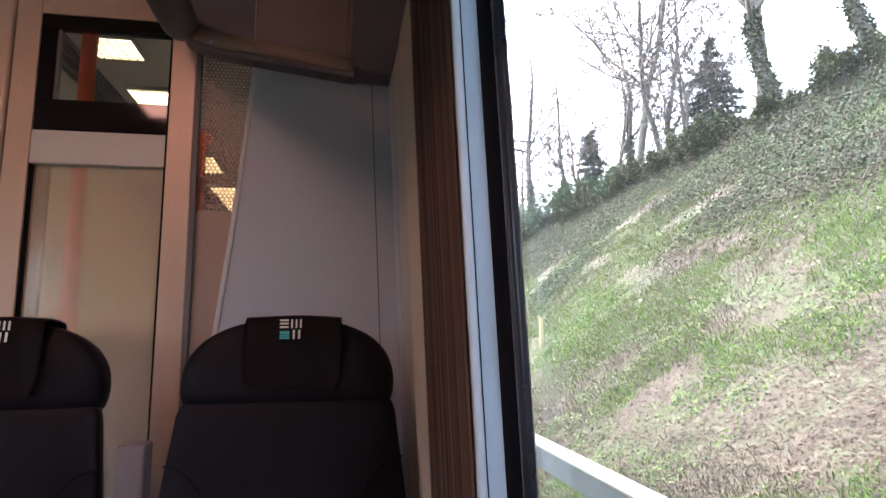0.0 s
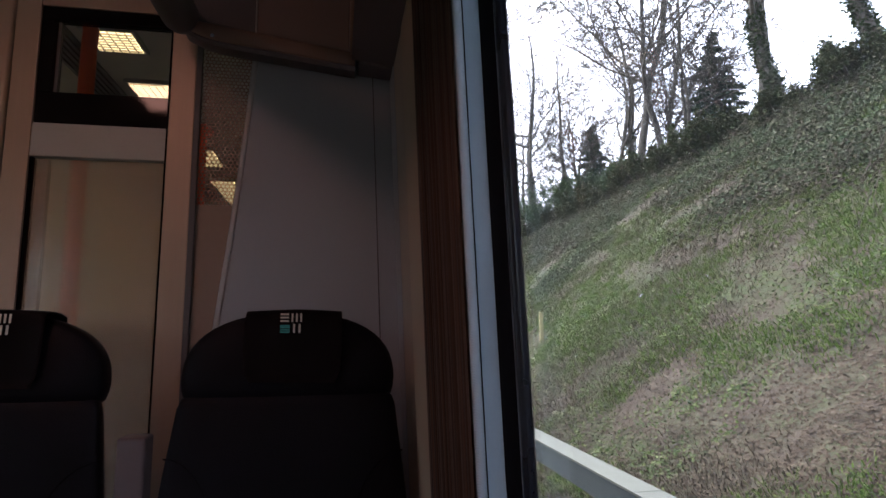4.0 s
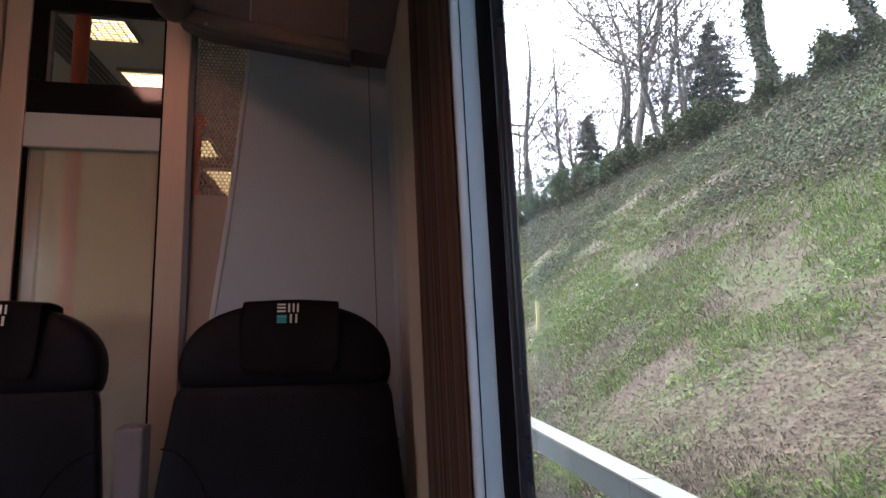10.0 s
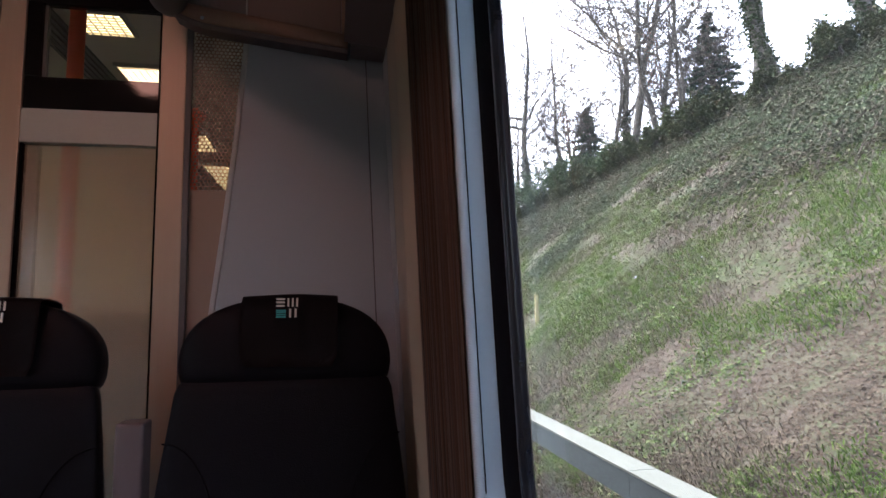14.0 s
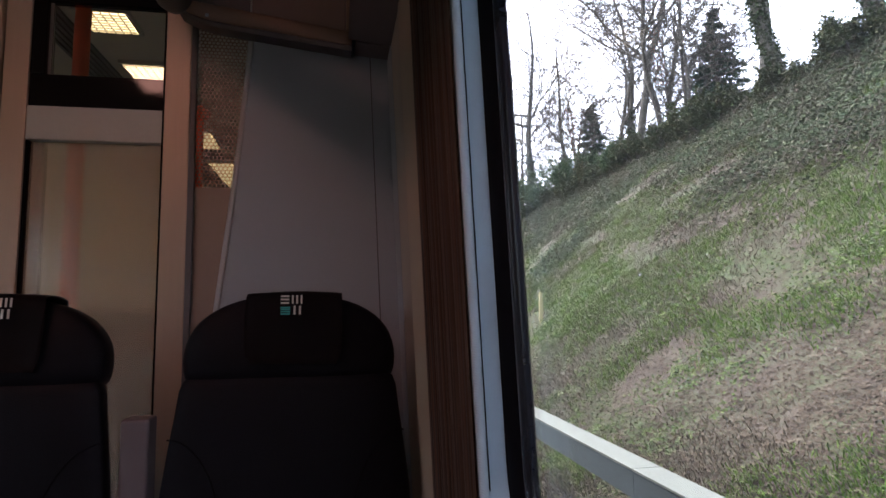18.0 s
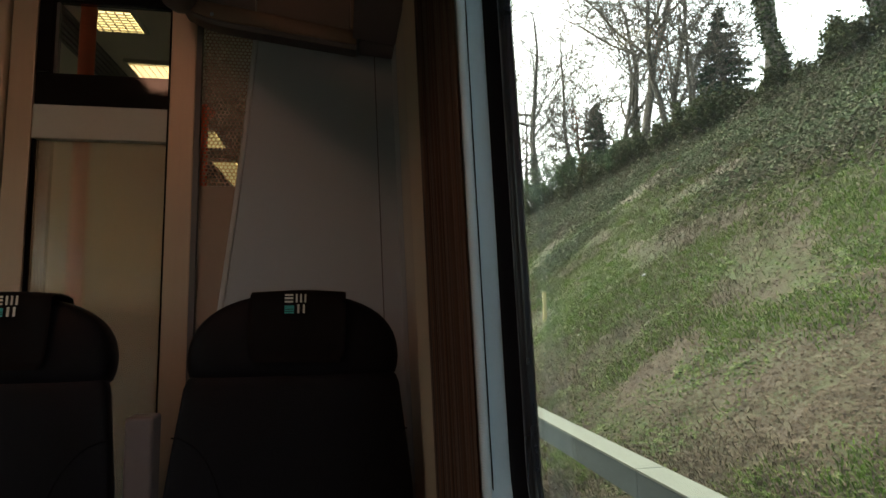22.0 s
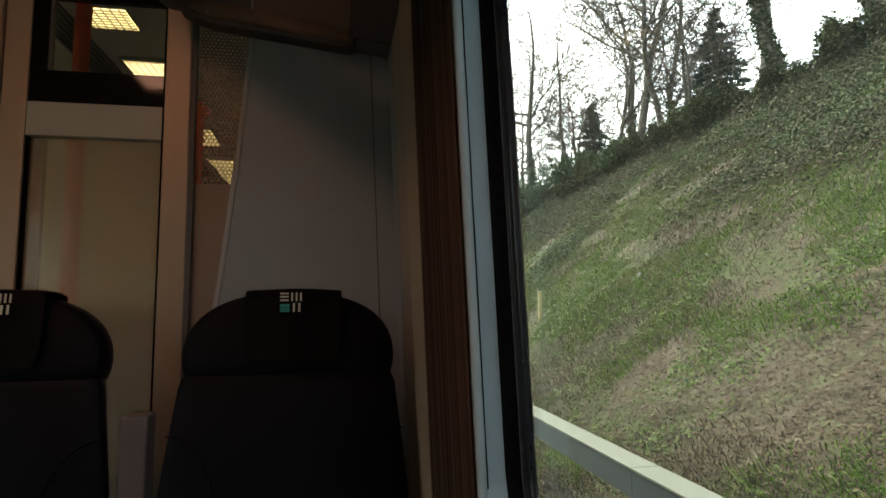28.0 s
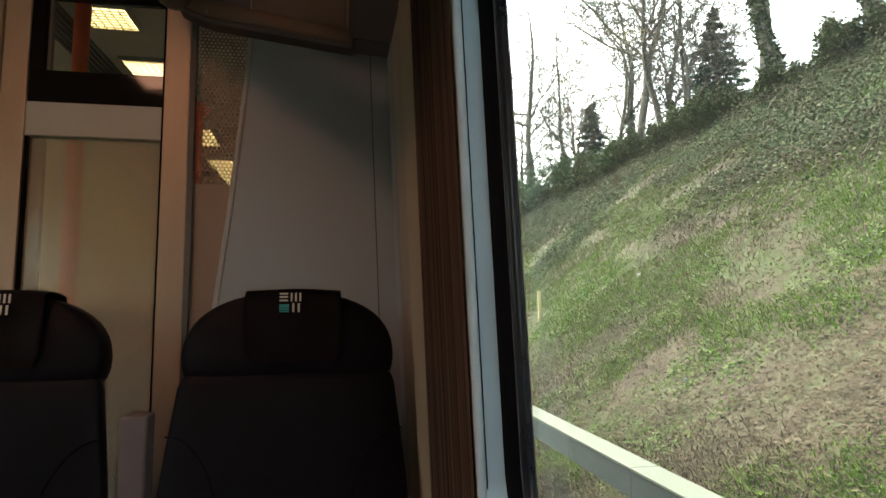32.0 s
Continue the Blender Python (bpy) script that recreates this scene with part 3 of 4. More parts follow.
# ---- ceiling lights ----


def ceiling_light(y, half, glow):
    lamp = thing("ceiling_light", (-0.8, y, 2.2), "warm rectangular ceiling light with prismatic diffuser", "ceiling light", "ceiling lights along the aisle")
    part("diffuser", box(-0.075, 0.075, -half, half, -0.014, -0.004, 0.003), glow, lamp, "glowing warm diffuser")
    rim = bmesh.new()
    for x0, x1, y0, y1 in ((-0.09, -0.077, -half - 0.015, half + 0.015), (0.077, 0.09, -half - 0.015, half + 0.015), (-0.077, 0.077, -half - 0.015, -half - 0.002), (-0.077, 0.077, half + 0.002, half + 0.015)):
        box(x0, x1, y0, y1, -0.016, 0.0, 0.0, 1, rim)
    part("frame", rim, STRIP, lamp)
    if glow is LAMP2:
        bars = bmesh.new()
        for k in range(-2, 3):
            box(0.028 * k - 0.0015, 0.028 * k + 0.0015, -half, half, -0.02, -0.0145, 0, 1, bars)
        n = int(half / 0.02)
        for k in range(-n, n + 1):
            box(-0.075, 0.075, 0.02 * k - 0.001, 0.02 * k + 0.001, -0.0195, -0.0142, 0, 1, bars)
        part("louvre", bars, STRIP, lamp, "fine square louvre")
    return lamp


for y, half in ((2.145, 0.075), (2.595, 0.085), (3.59, 0.16), (4.5, 0.4), (0.55, 0.16), (-0.2, 0.16), (-1.7, 0.16)):
    ceiling_light(y, half, LAMP2 if y > 1.6 else LAMP)

# ---- vestibule ----
vent = thing("ceiling_vent", (-1.0, 3.2, 2.2), "dark ribbed ceiling vent running along the aisle", "vent")
for k in range(6):
    part("slat", box(-0.055 + 0.022 * k, -0.043 + 0.022 * k, -1.5, 1.5, -0.014, 0.0, 0.002), DARKGREY, vent)
pole = thing("grab_pole", (-0.765, 1.86, 0), "orange upright grab pole behind the glazed partition", "grab pole", "orange grab poles")
part("rail", tube([(0, 0, 0), (0, 0, 1.0), (0, 0, 2.02), (0.002, 0.0, 2.08), (-0.012, 0.0, 2.14), (-0.03, 0, 2.2)], 0.0225, 14), ORANGE, pole, "", True)
pole = thing("grab_pole", (-0.437, 1.9, 0), "orange upright grab pole behind the perforated sheet", "grab pole", "orange grab poles")
part("rail", tube([(0, 0, 0), (0, 0, 1.0), (0, 0, 1.775), (0, 0.03, 1.81), (0, 0.1, 1.82)], 0.0175, 14), ORANGE, pole, "", True)
tagged(put("vestibule_wall", box(-1.45, -1.41, 1.7, 5.6, 1.2, 2.2, 0.004), WHITE), "white laminate wall of the vestibule", "wall", kind="structure")
# Unseen dark panel, added so the frosted pane darkens towards its bottom.
tagged(put("vestibule_dark_panel", box(-1.45, -1.405, 1.7, 5.6, 0, 1.1995, 0.004), DARKGREY), "unseen dark panel added to darken the lower frosted pane", "wall", kind="structure")

# ---- seats ----


def tilt(b, angle=5.0):
    """Recline about the line where headrest and back meet."""
    bmesh.ops.rotate(b, verts=b.verts, cent=(0, 0, 1.05), matrix=Matrix.Rotation(radians(-angle), 3, "X"))
    return b


def loft(rings):
    """A closed skin over rings of points, all of one length."""
    b = bmesh.new()
    loops = [[b.verts.new(p) for p in ring] for ring in rings]
    for a, c in zip(loops, loops[1:]):
        n = len(a)
        for k in range(n):
            b.faces.new((a[k], a[(k + 1) % n], c[(k + 1) % n], c[k]))
    b.faces.new(loops[0][::-1]), b.faces.new(loops[-1])
    return b


def cushion_ring(w, y0, y1, z, front=0.5, n=40, crown=0.0):
    """A flat oval in plan: full at the front, squarer at the back."""
    ring = []
    for k in range(n):
        a = 2 * math.pi * k / n
        c, d = math.cos(a), math.sin(a)
        x = w * math.copysign(abs(c) ** 0.35, c)
        deep = abs(d) ** (front if d < 0 else 0.35)
        mid = (y0 + y1) / 2
        y = mid + math.copysign(deep, d) * (y1 - y0) / 2
        if d < 0:
            y -= crown * (1 - (x / w) ** 2)
        ring.append((x, y, z))
    return ring


def backrest():
    rows = [(1.046, 0.176, 0.022), (1.042, 0.194, 0.012), (1.033, 0.205, 0.006), (1.015, 0.2115, 0.003), (0.97, 0.2165, 0.001), (0.9, 0.2255, 0.0), (0.82, 0.2345, 0.0), (0.72, 0.239, 0.0), (0.6, 0.236, 0.0), (0.5, 0.228, 0.0), (0.44, 0.215, 0.004)]
    return loft([cushion_ring(w, y, 0.052, z, 0.4, 48, 0.006) for z, w, y in rows])


def headrest():
    """A pillow with a domed outline, tucked in where it meets the back."""
    rows = [(1.026, 0.186, 0.020, 0.07), (1.029, 0.197, 0.011, 0.078), (1.036, 0.2045, 0.004, 0.084), (1.05, 0.2085, 0.0, 0.087), (1.068, 0.2105, -0.001, 0.088)]
    for k in range(1, 13):
        u = k / 12.0
        u = 1 - (1 - u) ** 1.6
        across = (1 - min(0.9995, u) ** 2.35) ** (1 / 2.35)
        rows.append((1.068 + 0.135 * u, max(0.05, 0.2105 * across), 0.024 * u ** 3, 0.088 - 0.026 * u ** 4))
    return loft([cushion_ring(w, y0, y1, z, 0.5, 48, 0.005) for z, w, y0, y1 in rows])


def flap_sheet():
    """A leather cover that hangs over the headrest, front and back."""
    b = bmesh.new()
    path = [(-0.0125, 1.06), (-0.015, 1.082), (-0.0135, 1.13), (-0.010, 1.17), (-0.007, 1.193), (0.002, 1.204), (0.02, 1.208), (0.05, 1.208), (0.075, 1.2), (0.086, 1.17), (0.088, 1.12)]
    rows = []
    for i, (y, z) in enumerate(path):
        row = []
        for k in range(25):
            u = -1 + 2 * k / 24
            narrow = 0.0 if i > 1 else (0.012 if i == 0 else 0.002)
            w = 0.0945 - narrow + 0.001 * math.sin(i)
            sag = 0.004 * (u * u) * (1 if 4 < i < 8 else 0)
            row.append(b.verts.new((0.0065 + u * w, y + 0.0025 * math.sin(3 * u + i * 0.5) - 0.002 * math.cos(5 * u), z - sag - 0.002 * u * (i == 0))))
        rows.append(row)
    for a, c in zip(rows, rows[1:]):
        for k in range(24):
            b.faces.new((a[k], a[k + 1], c[k + 1], c[k]))
    bmesh.ops.solidify(b, geom=b.faces[:], thickness=0.0035)
    return tilt(b)


def emblem_bar(name, quad, material, cover, label, y=-0.0225):
    x0, x1, z0, z1 = quad
    part(name, tilt(box(x0, x1, y, y + 0.0012, z0, z1)), material, cover, label)


def seat(x, label, slip=0.0, printed=-0.0085):
    s = thing("train_seat", (x, 1.225, 0), label, "seat", "pair of seats before the partition")
    part("backrest", tilt(backrest(), 7.5), LEATHER, s, "black leather backrest", True)
    part("headrest", tilt(headrest()), LEATHER, s, "padded black leather headrest", True)
    cover = part("headrest_cover", flap_sheet(), FLAPLEATHER, s, "black leather headrest cover", True)
    cover.location.x = slip
    ox, oz = 0.0075 + printed, 1.1565
    bars = [(ox - 0.0185, ox - 0.002, oz + h, oz + h + 0.0035) for h in (0.0215, 0.0285, 0.035)]
    bars += [(ox + w, ox + w + 0.0035, oz + 0.0215, oz + 0.0385) for w in (0.003, 0.0115, 0.02)]
    bars += [(ox + w, ox + w + 0.004, oz, oz + 0.0175) for w in (0.0065, 0.017)]
    for quad in bars:
        emblem_bar("emblem_bar", quad, CREAM, cover, "cream bar of a printed emblem")
    for h in (0.0, 0.0045, 0.009, 0.0125):
        emblem_bar("emblem_stripe", (ox - 0.0185, ox, oz + h, oz + h + 0.003), TEAL, cover, "teal stripe of a printed emblem")
    for side in (-1, 1):
        line = [(side * (0.224 - 0.109 * math.sin(k * math.pi / 32)), 0.71 + 0.215 * math.cos(k * math.pi / 32)) for k in range(17)] + [(side * 0.116, 0.6), (side * 0.118, 0.5)]
        part("stitching", tilt(tube([(px, -0.0045 + 0.9 * max(0.0, abs(px) - 0.12) ** 2, pz) for px, pz in line], 0.0016, 6), 7.5), THREAD, s, "stitched seam", True)
    part("cushion", box(-0.225, 0.225, -0.46, 0.06, 0.32, 0.45, 0.04, 5), LEATHER, s, "black leather seat cushion", True)
    part("pedestal", box(-0.18, 0.18, -0.36, 0.05, 0.0, 0.318, 0.01), DARKGREY, s, "dark seat base")
    return s


seat(-0.094, "black leather first-class seat with headrest cover beside the window")
seat(-0.652, "black leather first-class seat with headrest cover beside the aisle", 0.009, 0.017)
arm = thing("armrest", (-0.379, 1.27, 0), "pinkish-grey folded-up armrest standing between the two seats", "armrest")
part("arm_pad", box(-0.0255, 0.0255, -0.045, 0.01, 0.42, 0.964, 0.007, 4), ARM, arm, "", True)
part("hinge", box(-0.024, 0.024, -0.03, 0.03, 0.0, 0.419, 0.006), DARKGREY, arm)

# ---- cutting outside ----
FOOT_X, FOOT_Z, CREST_X, CREST_Z = 1.6, -1.3, 12.0, 7.1


def bumps(x, y):
    return (0.22 * noise.noise((x * 0.35, y * 0.28, 3.1)) + 0.1 * noise.noise((x * 1.1, y * 0.9, 7.7)) + 0.05 * noise.noise((x * 3.1, y * 2.7, 1.3)) + 0.025 * noise.noise((x * 8.0, y * 7.0, 5.5)))


def height(x, y):
    if x <= FOOT_X:
        base = FOOT_Z if x > -6 else FOOT_Z - 0.1
    elif x < CREST_X:
        u = (x - FOOT_X) / (CREST_X - FOOT_X)
        base = FOOT_Z + (CREST_Z - FOOT_Z) * u + 0.25 * math.sin(math.pi * u)
    else:
        base = CREST_Z + 2.2 * (1 - math.exp(-(x - CREST_X) / 25))
    k = min(1.0, max(0.0, (x - 1.2) / 1.5)) if x < 40 else 0.5
    return base + bumps(x, y) * k + 0.4 * noise.noise((y * 0.07, 9.0, 2.0)) * k


def axis(dense0, dense1, step, far):
    a = [dense0 + step * k for k in range(int((dense1 - dense0) / step) + 1)]
    d, lo, hi = step, dense0, dense1
    left, right = [], []
    while hi < far:
        d *= 1.35
        lo, hi = lo - d, hi + d
        left.append(lo)
        right.append(hi)
    return left[::-1] + a + right


xs, ys = axis(1.0, 13.0, 0.1, 600), axis(0.5, 44.0, 0.17, 900)
verts = [(x, y, height(x, y)) for x in xs for y in ys]
ny = len(ys)
faces = [(i * ny + j, (i + 1) * ny + j, (i + 1) * ny + j + 1, i * ny + j + 1) for i in range(len(xs) - 1) for j in range(ny - 1)]
me = bpy.data.meshes.new("ground")
me.from_pydata(verts, [], faces)
me.materials.append(GROUND)
me.polygons.foreach_set("use_smooth", [True] * len(faces))
ground = tagged(new("ground", me), "railway cutting slope of leaf litter, soil and patchy grass", "ground", kind="structure")


def scatter_mesh(name, verts, faces, material, label, category, parent=None, kind="stuff"):
    me = bpy.data.meshes.new(name)
    me.from_pydata(verts, [], faces)
    me.materials.append(material)
    ob = new(name, me)
    if parent:
        ob.parent = parent
        if label:
            ob["label"] = label
    else:
        tagged(ob, label, category, kind=kind)
    return ob


def leaf_cloud(points, rng, size, up=0.6, fold=0.25, face=(0, 0, 1), loose=0.6):
    """Folded leaves, two faces each, at the points given."""
    v, f = [], []
    for p in points:
        s = size * rng.uniform(0.55, 1.4)
        n = (Vector(face) + Vector((rng.gauss(0, loose), rng.gauss(0, loose), rng.gauss(0, loose * 0.5)))).normalized()
        d = Vector((rng.gauss(0, 1), rng.gauss(0, 1), rng.gauss(0, up)))
        d = (d - n * d.dot(n)).normalized()
        w = d.cross(n).normalized() * s * 0.5
        n = n * s * fold
        i = len(v)
        q = Vector(p)
        v += [q - d * s * 0.55, q + w + n, q + d * s * 0.65, q - w + n]
        f += [(i, i + 1, i + 2), (i, i + 2, i + 3)]
    return v, f


def slope_point(rng, x0, x1, near=0.93, far=3.6):
    x = x0 + (x1 - x0) * rng.random() ** 1.4
    y = x * (near + (far - near) * rng.random() ** 1.3) * rng.uniform(0.8, 1.05)
    return x, y


rng = random.Random(11)
pts = []
for _ in range(170000):
    x, y = slope_point(rng, 1.7, 12.0)
    if noise.noise((x * 0.5, y * 0.4, 20)) > -0.5:
        pts.append((x, y, height(x, y) + rng.uniform(0.002, 0.02)))
scatter_mesh("leaf_litter", *leaf_cloud(pts, rng, 0.023, 1.0, 0.08, (-0.6, -0.1, 0.78), 0.33), LITTER, "brown fallen leaves lying over the cutting slope", "leaf litter")


def blades(rng, count, x0, x1, size, spread, want):
    v, f = [], []
    for _ in range(count):
        x, y = slope_point(rng, x0, x1)
        if not want(x, y):
            continue
        for _ in range(rng.randint(8, 15)):
            a, b = x + rng.gauss(0, spread), y + rng.gauss(0, spread)
            z = height(a, b) - 0.01
            h = size * rng.uniform(0.4, 1.3)
            dx, dy = rng.gauss(0, 0.5) * h - 0.25 * h, rng.gauss(0, 0.6) * h
            t = rng.uniform(0, 3.14)
            wx, wy = 0.0045 * math.cos(t), 0.0045 * math.sin(t)
            i = len(v)
            v += [(a - wx, b - wy, z), (a + wx, b + wy, z), (a + dx * 0.5 + wx, b + dy * 0.5 + wy, z + h * 0.65), (a + dx * 0.5 - wx, b + dy * 0.5 - wy, z + h * 0.65), (a + dx * 1.2, b + dy * 1.2, z + h * 0.75)]
            f += [(i, i + 1, i + 2, i + 3), (i + 3, i + 2, i + 4)]
    return v, f


def stalks(rng, count, x0, x1, length):
    """Dead stems that lie over the leaves."""
    v, f = [], []
    for _ in range(count):
        x, y = slope_point(rng, x0, x1)
        s = length * rng.uniform(0.4, 1.6)
        dx, dy = rng.gauss(0, 0.4), rng.choice((-1, 1)) * rng.uniform(0.5, 1.0)
        bow, w = rng.gauss(0, 0.08) * s, rng.uniform(0.0012, 0.0024)
        i = len(v)
        for k in range(4):
            u = k / 3
            a, b = x + dx * s * u + bow * u * (1 - u), y + dy * s * u
            z = height(a, b) + 0.02 + s * 0.3 * u * (1 - u) + 0.02 * u
            v += [(a - w, b, z - w), (a + w, b, z + w)]
            if k:
                j = i + 2 * k
                f.append((j - 2, j - 1, j + 1, j))
    return v, f


def green_patch(x, y):
    return noise.noise((x * 0.7, y * 0.35, 40)) + 0.35 * noise.noise((x * 2.1, y * 1.4, 44)) + min(0.1, (x - 5.5) * 0.04)


rng = random.Random(12)
scatter_mesh("grass", *blades(rng, 24000, 1.7, 12.8, 0.075, 0.11, lambda x, y: green_patch(x, y) > -0.07), GRASS, "green grass tufts growing over the cutting slope", "grass")
scatter_mesh("dry_grass", *blades(rng, 9000, 2.0, 12.8, 0.085, 0.15, lambda x, y: noise.noise((x * 0.4, y * 0.3, 60)) > -0.05), STRAW, "dry straw-coloured grass on the cutting slope", "dry grass")
scatter_mesh("dead_stalks", *stalks(rng, 15000, 1.7, 12.2, 0.17), STALK, "pale and brown dead stems lying over the leaf litter", "dead stalks")


def clumps(rng, count, x0, x1, want, per, rad):
    out = []
    for _ in range(count):
        x, y = slope_point(rng, x0, x1)
        if not want(x, y):
            continue
        r = rad * rng.uniform(0.5, 1.4)
        for _ in range(per):
            a, b = x + rng.gauss(0, r), y + rng.gauss(0, r)
            out.append((a, b, height(a, b) + abs(rng.gauss(0, r * 0.5))))
    return out


rng = random.Random(13)


def ivy_here(x, y):
    return 0.8 * noise.noise((x * 0.45, y * 0.28, 80)) + 0.3 * noise.noise((x * 1.7, y * 1.1, 84)) + (x - 8.7) * 0.14 > 0.02


scatter_mesh("ivy", *leaf_cloud(clumps(rng, 5200, 5.6, 13.6, ivy_here, 64, 0.26), rng, 0.044, 0.8, 0.14, (-0.6, -0.3, 0.7), 0.75), IVY, "ivy covering the upper cutting slope", "ivy")


def brambles(rng, count):
    """Canes that rise, arch over and root again, with a few leaves left on them."""
    runs, leaves = [], []
    for _ in range(count):
        x, y = slope_point(rng, 6.0, 13.4)
        if not ivy_here(x + 0.8, y):
            continue
        s, a = rng.uniform(0.5, 1.5), rng.uniform(0, 6.28)
        top = s * rng.uniform(0.18, 0.5)
        path = []
        for k in range(7):
            u = k / 6
            px, py = x + s * u * math.cos(a) + 0.06 * rng.gauss(0, 1) * s, y + s * u * math.sin(a)
            path.append(Vector((px, py, height(px, py) - 0.02 + top * 4 * u * (1 - u))))
        runs.append((path, [rng.uniform(0.0035, 0.0065)] * 7, 3))
        for _ in range(rng.randint(4, 16)):
            k = rng.randrange(6)
            leaves.append(path[k].lerp(path[k + 1], rng.random()) + Vector((rng.gauss(0, 0.03), rng.gauss(0, 0.03), rng.gauss(0, 0.03))))
    return runs, leaves


bramble = thing("bramble_thicket", (0, 0, 0), "tangled brown and green bramble canes arching over the upper slope", "brambles", kind="stuff")
scatter_mesh("weeds", *leaf_cloud(clumps(rng, 750, 1.7, 9.0, lambda x, y: noise.noise((x * 0.8, y * 0.6, 90)) > 0.02, 60, 0.11), rng, 0.026, 0.8, 0.12, (-0.5, -0.3, 0.75), 0.6), WEED, "low green weeds beside the cable trough", "weeds")

# ---- cable trough ----
trough = thing("cable_trough", (1.9, 0, 0), "pale elevated cable trough on steel posts along the track", "cable trough")
for k in range(20):
    y0 = -11.3 + 3.0 * k
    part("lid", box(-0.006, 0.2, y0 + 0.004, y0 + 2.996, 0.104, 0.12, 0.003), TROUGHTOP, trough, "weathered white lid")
    part("channel", box(0.0, 0.194, y0 + 0.002, y0 + 2.998, -0.075, 0.0995, 0.003), TROUGHSIDE, trough, "blue-grey steel channel, side darkened as in shade")
    # Black strip stands in for the crease shadow under the lid's overhang.
    part("gap", box(0.004, 0.19, y0, y0 + 3.0, 0.0993, 0.1035), RUBBER, trough, "dark strip painting the shadow gap below the lid")
    post = bmesh.new()
    box(0.03, 0.16, y0 - 0.055, y0 - 0.047, -1.6, -0.076, 0, 1, post)
    box(0.03, 0.16, y0 + 0.047, y0 + 0.055, -1.6, -0.076, 0, 1, post)
    box(0.09, 0.1, y0 - 0.047, y0 + 0.047, -1.6, -0.076, 0, 1, post)
    part("post", post, STEEL, trough, "galvanised steel post")

STAKE = plain("weathered_yellow_timber", (0.34, 0.29, 0.14), 0.85, 0, 0.2, 60, 0.3, 4.0, (1, 1, 0.2))
SCRAPWHITE = plain("white_plastic_scrap", (0.4, 0.41, 0.42), 0.5)
SCRAPBLUE = plain("blue_plastic_scrap", (0.05, 0.2, 0.5), 0.5)

# ---- trees ----


def side_step(rng, d, low, high):
    """A direction that leaves d at an angle between low and high degrees."""
    s = d.cross(Vector((rng.gauss(0, 1), rng.gauss(0, 1), rng.gauss(0, 1)))).normalized()
    a = radians(rng.uniform(low, high))
    return (d * math.cos(a) + s * math.sin(a)).normalized()


def grow(rng, base, direction, length, radius, level, limbs, twigs, spread, thin):
    """A limb that bends, tapers and forks."""
    n = (max(6, int(length / 0.6)), 7, 5, 4, 3)[level]
    p, d = Vector(base), Vector(direction).normalized()
    path, rad, dirs = [p.copy()], [radius], [d.copy()]
    wobble = (0.07, 0.16, 0.2, 0.22, 0.25)[level]
    for k in range(n):
        d = (d + Vector((rng.gauss(0, wobble), rng.gauss(0, wobble), rng.gauss(0.05, wobble)))).normalized()
        p = p + d * length / n
        path.append(p.copy())
        dirs.append(d.copy())
        rad.append(max(thin * 0.8, radius * (1 - 0.78 * ((k + 1) / n) ** (1.3 if level == 0 else 0.9))))
    (limbs if level < 2 else twigs).append((path, rad, 9 if level == 0 else 5 if level == 1 else 3))
    if level >= 4:
        return
    kids = (rng.randint(9, 12), rng.randint(5, 6), rng.randint(3, 4), 3)[level]
    for k in range(kids):
        u = rng.uniform(0.25 if spread < 0.6 else 0.16, 1.0) if level == 0 else rng.uniform(0.18, 1.0)
        i = min(n - 1, int(u * n))
        q = path[i].lerp(path[i + 1], u * n - i)
        dd = side_step(rng, dirs[i], 28 + 20 * spread, 48 + 34 * spread)
        size = length * (rng.uniform(0.4, 0.62) * (1.25 - 0.65 * u) if level == 0 else rng.uniform(0.32, 0.6))
        grow(rng, q, dd, size, max(thin, rad[i] * rng.uniform(0.38, 0.6)), level + 1, limbs, twigs, spread, thin)


def tubes_mesh(name, runs, material, parent, label=""):
    v, f = [], []
    for path, rad, sides in runs:
        prev = None
        for i, p in enumerate(path):
            d = (path[min(i + 1, len(path) - 1)] - path[max(i - 1, 0)]).normalized()
            u = d.cross(Vector((0.3, 0.1, 0.95)) if abs(d.z) < 0.9 else Vector((1, 0, 0))).normalized()
            w = d.cross(u)
            s = len(v)
            for k in range(sides):
                a = 2 * math.pi * k / sides
                v.append(p + rad[i] * (math.cos(a) * u + math.sin(a) * w))
            if prev is not None:
                for k in range(sides):
                    f.append((prev + k, prev + (k + 1) % sides, s + (k + 1) % sides, s + k))
            prev = s
    me = bpy.data.meshes.new(name)
    me.from_pydata(v, [], f)
    me.polygons.foreach_set("use_smooth", [True] * len(f))
    me.materials.append(material)
    ob = new(name, me)
    ob.parent = parent
    if label:
        ob["label"] = label
    return ob


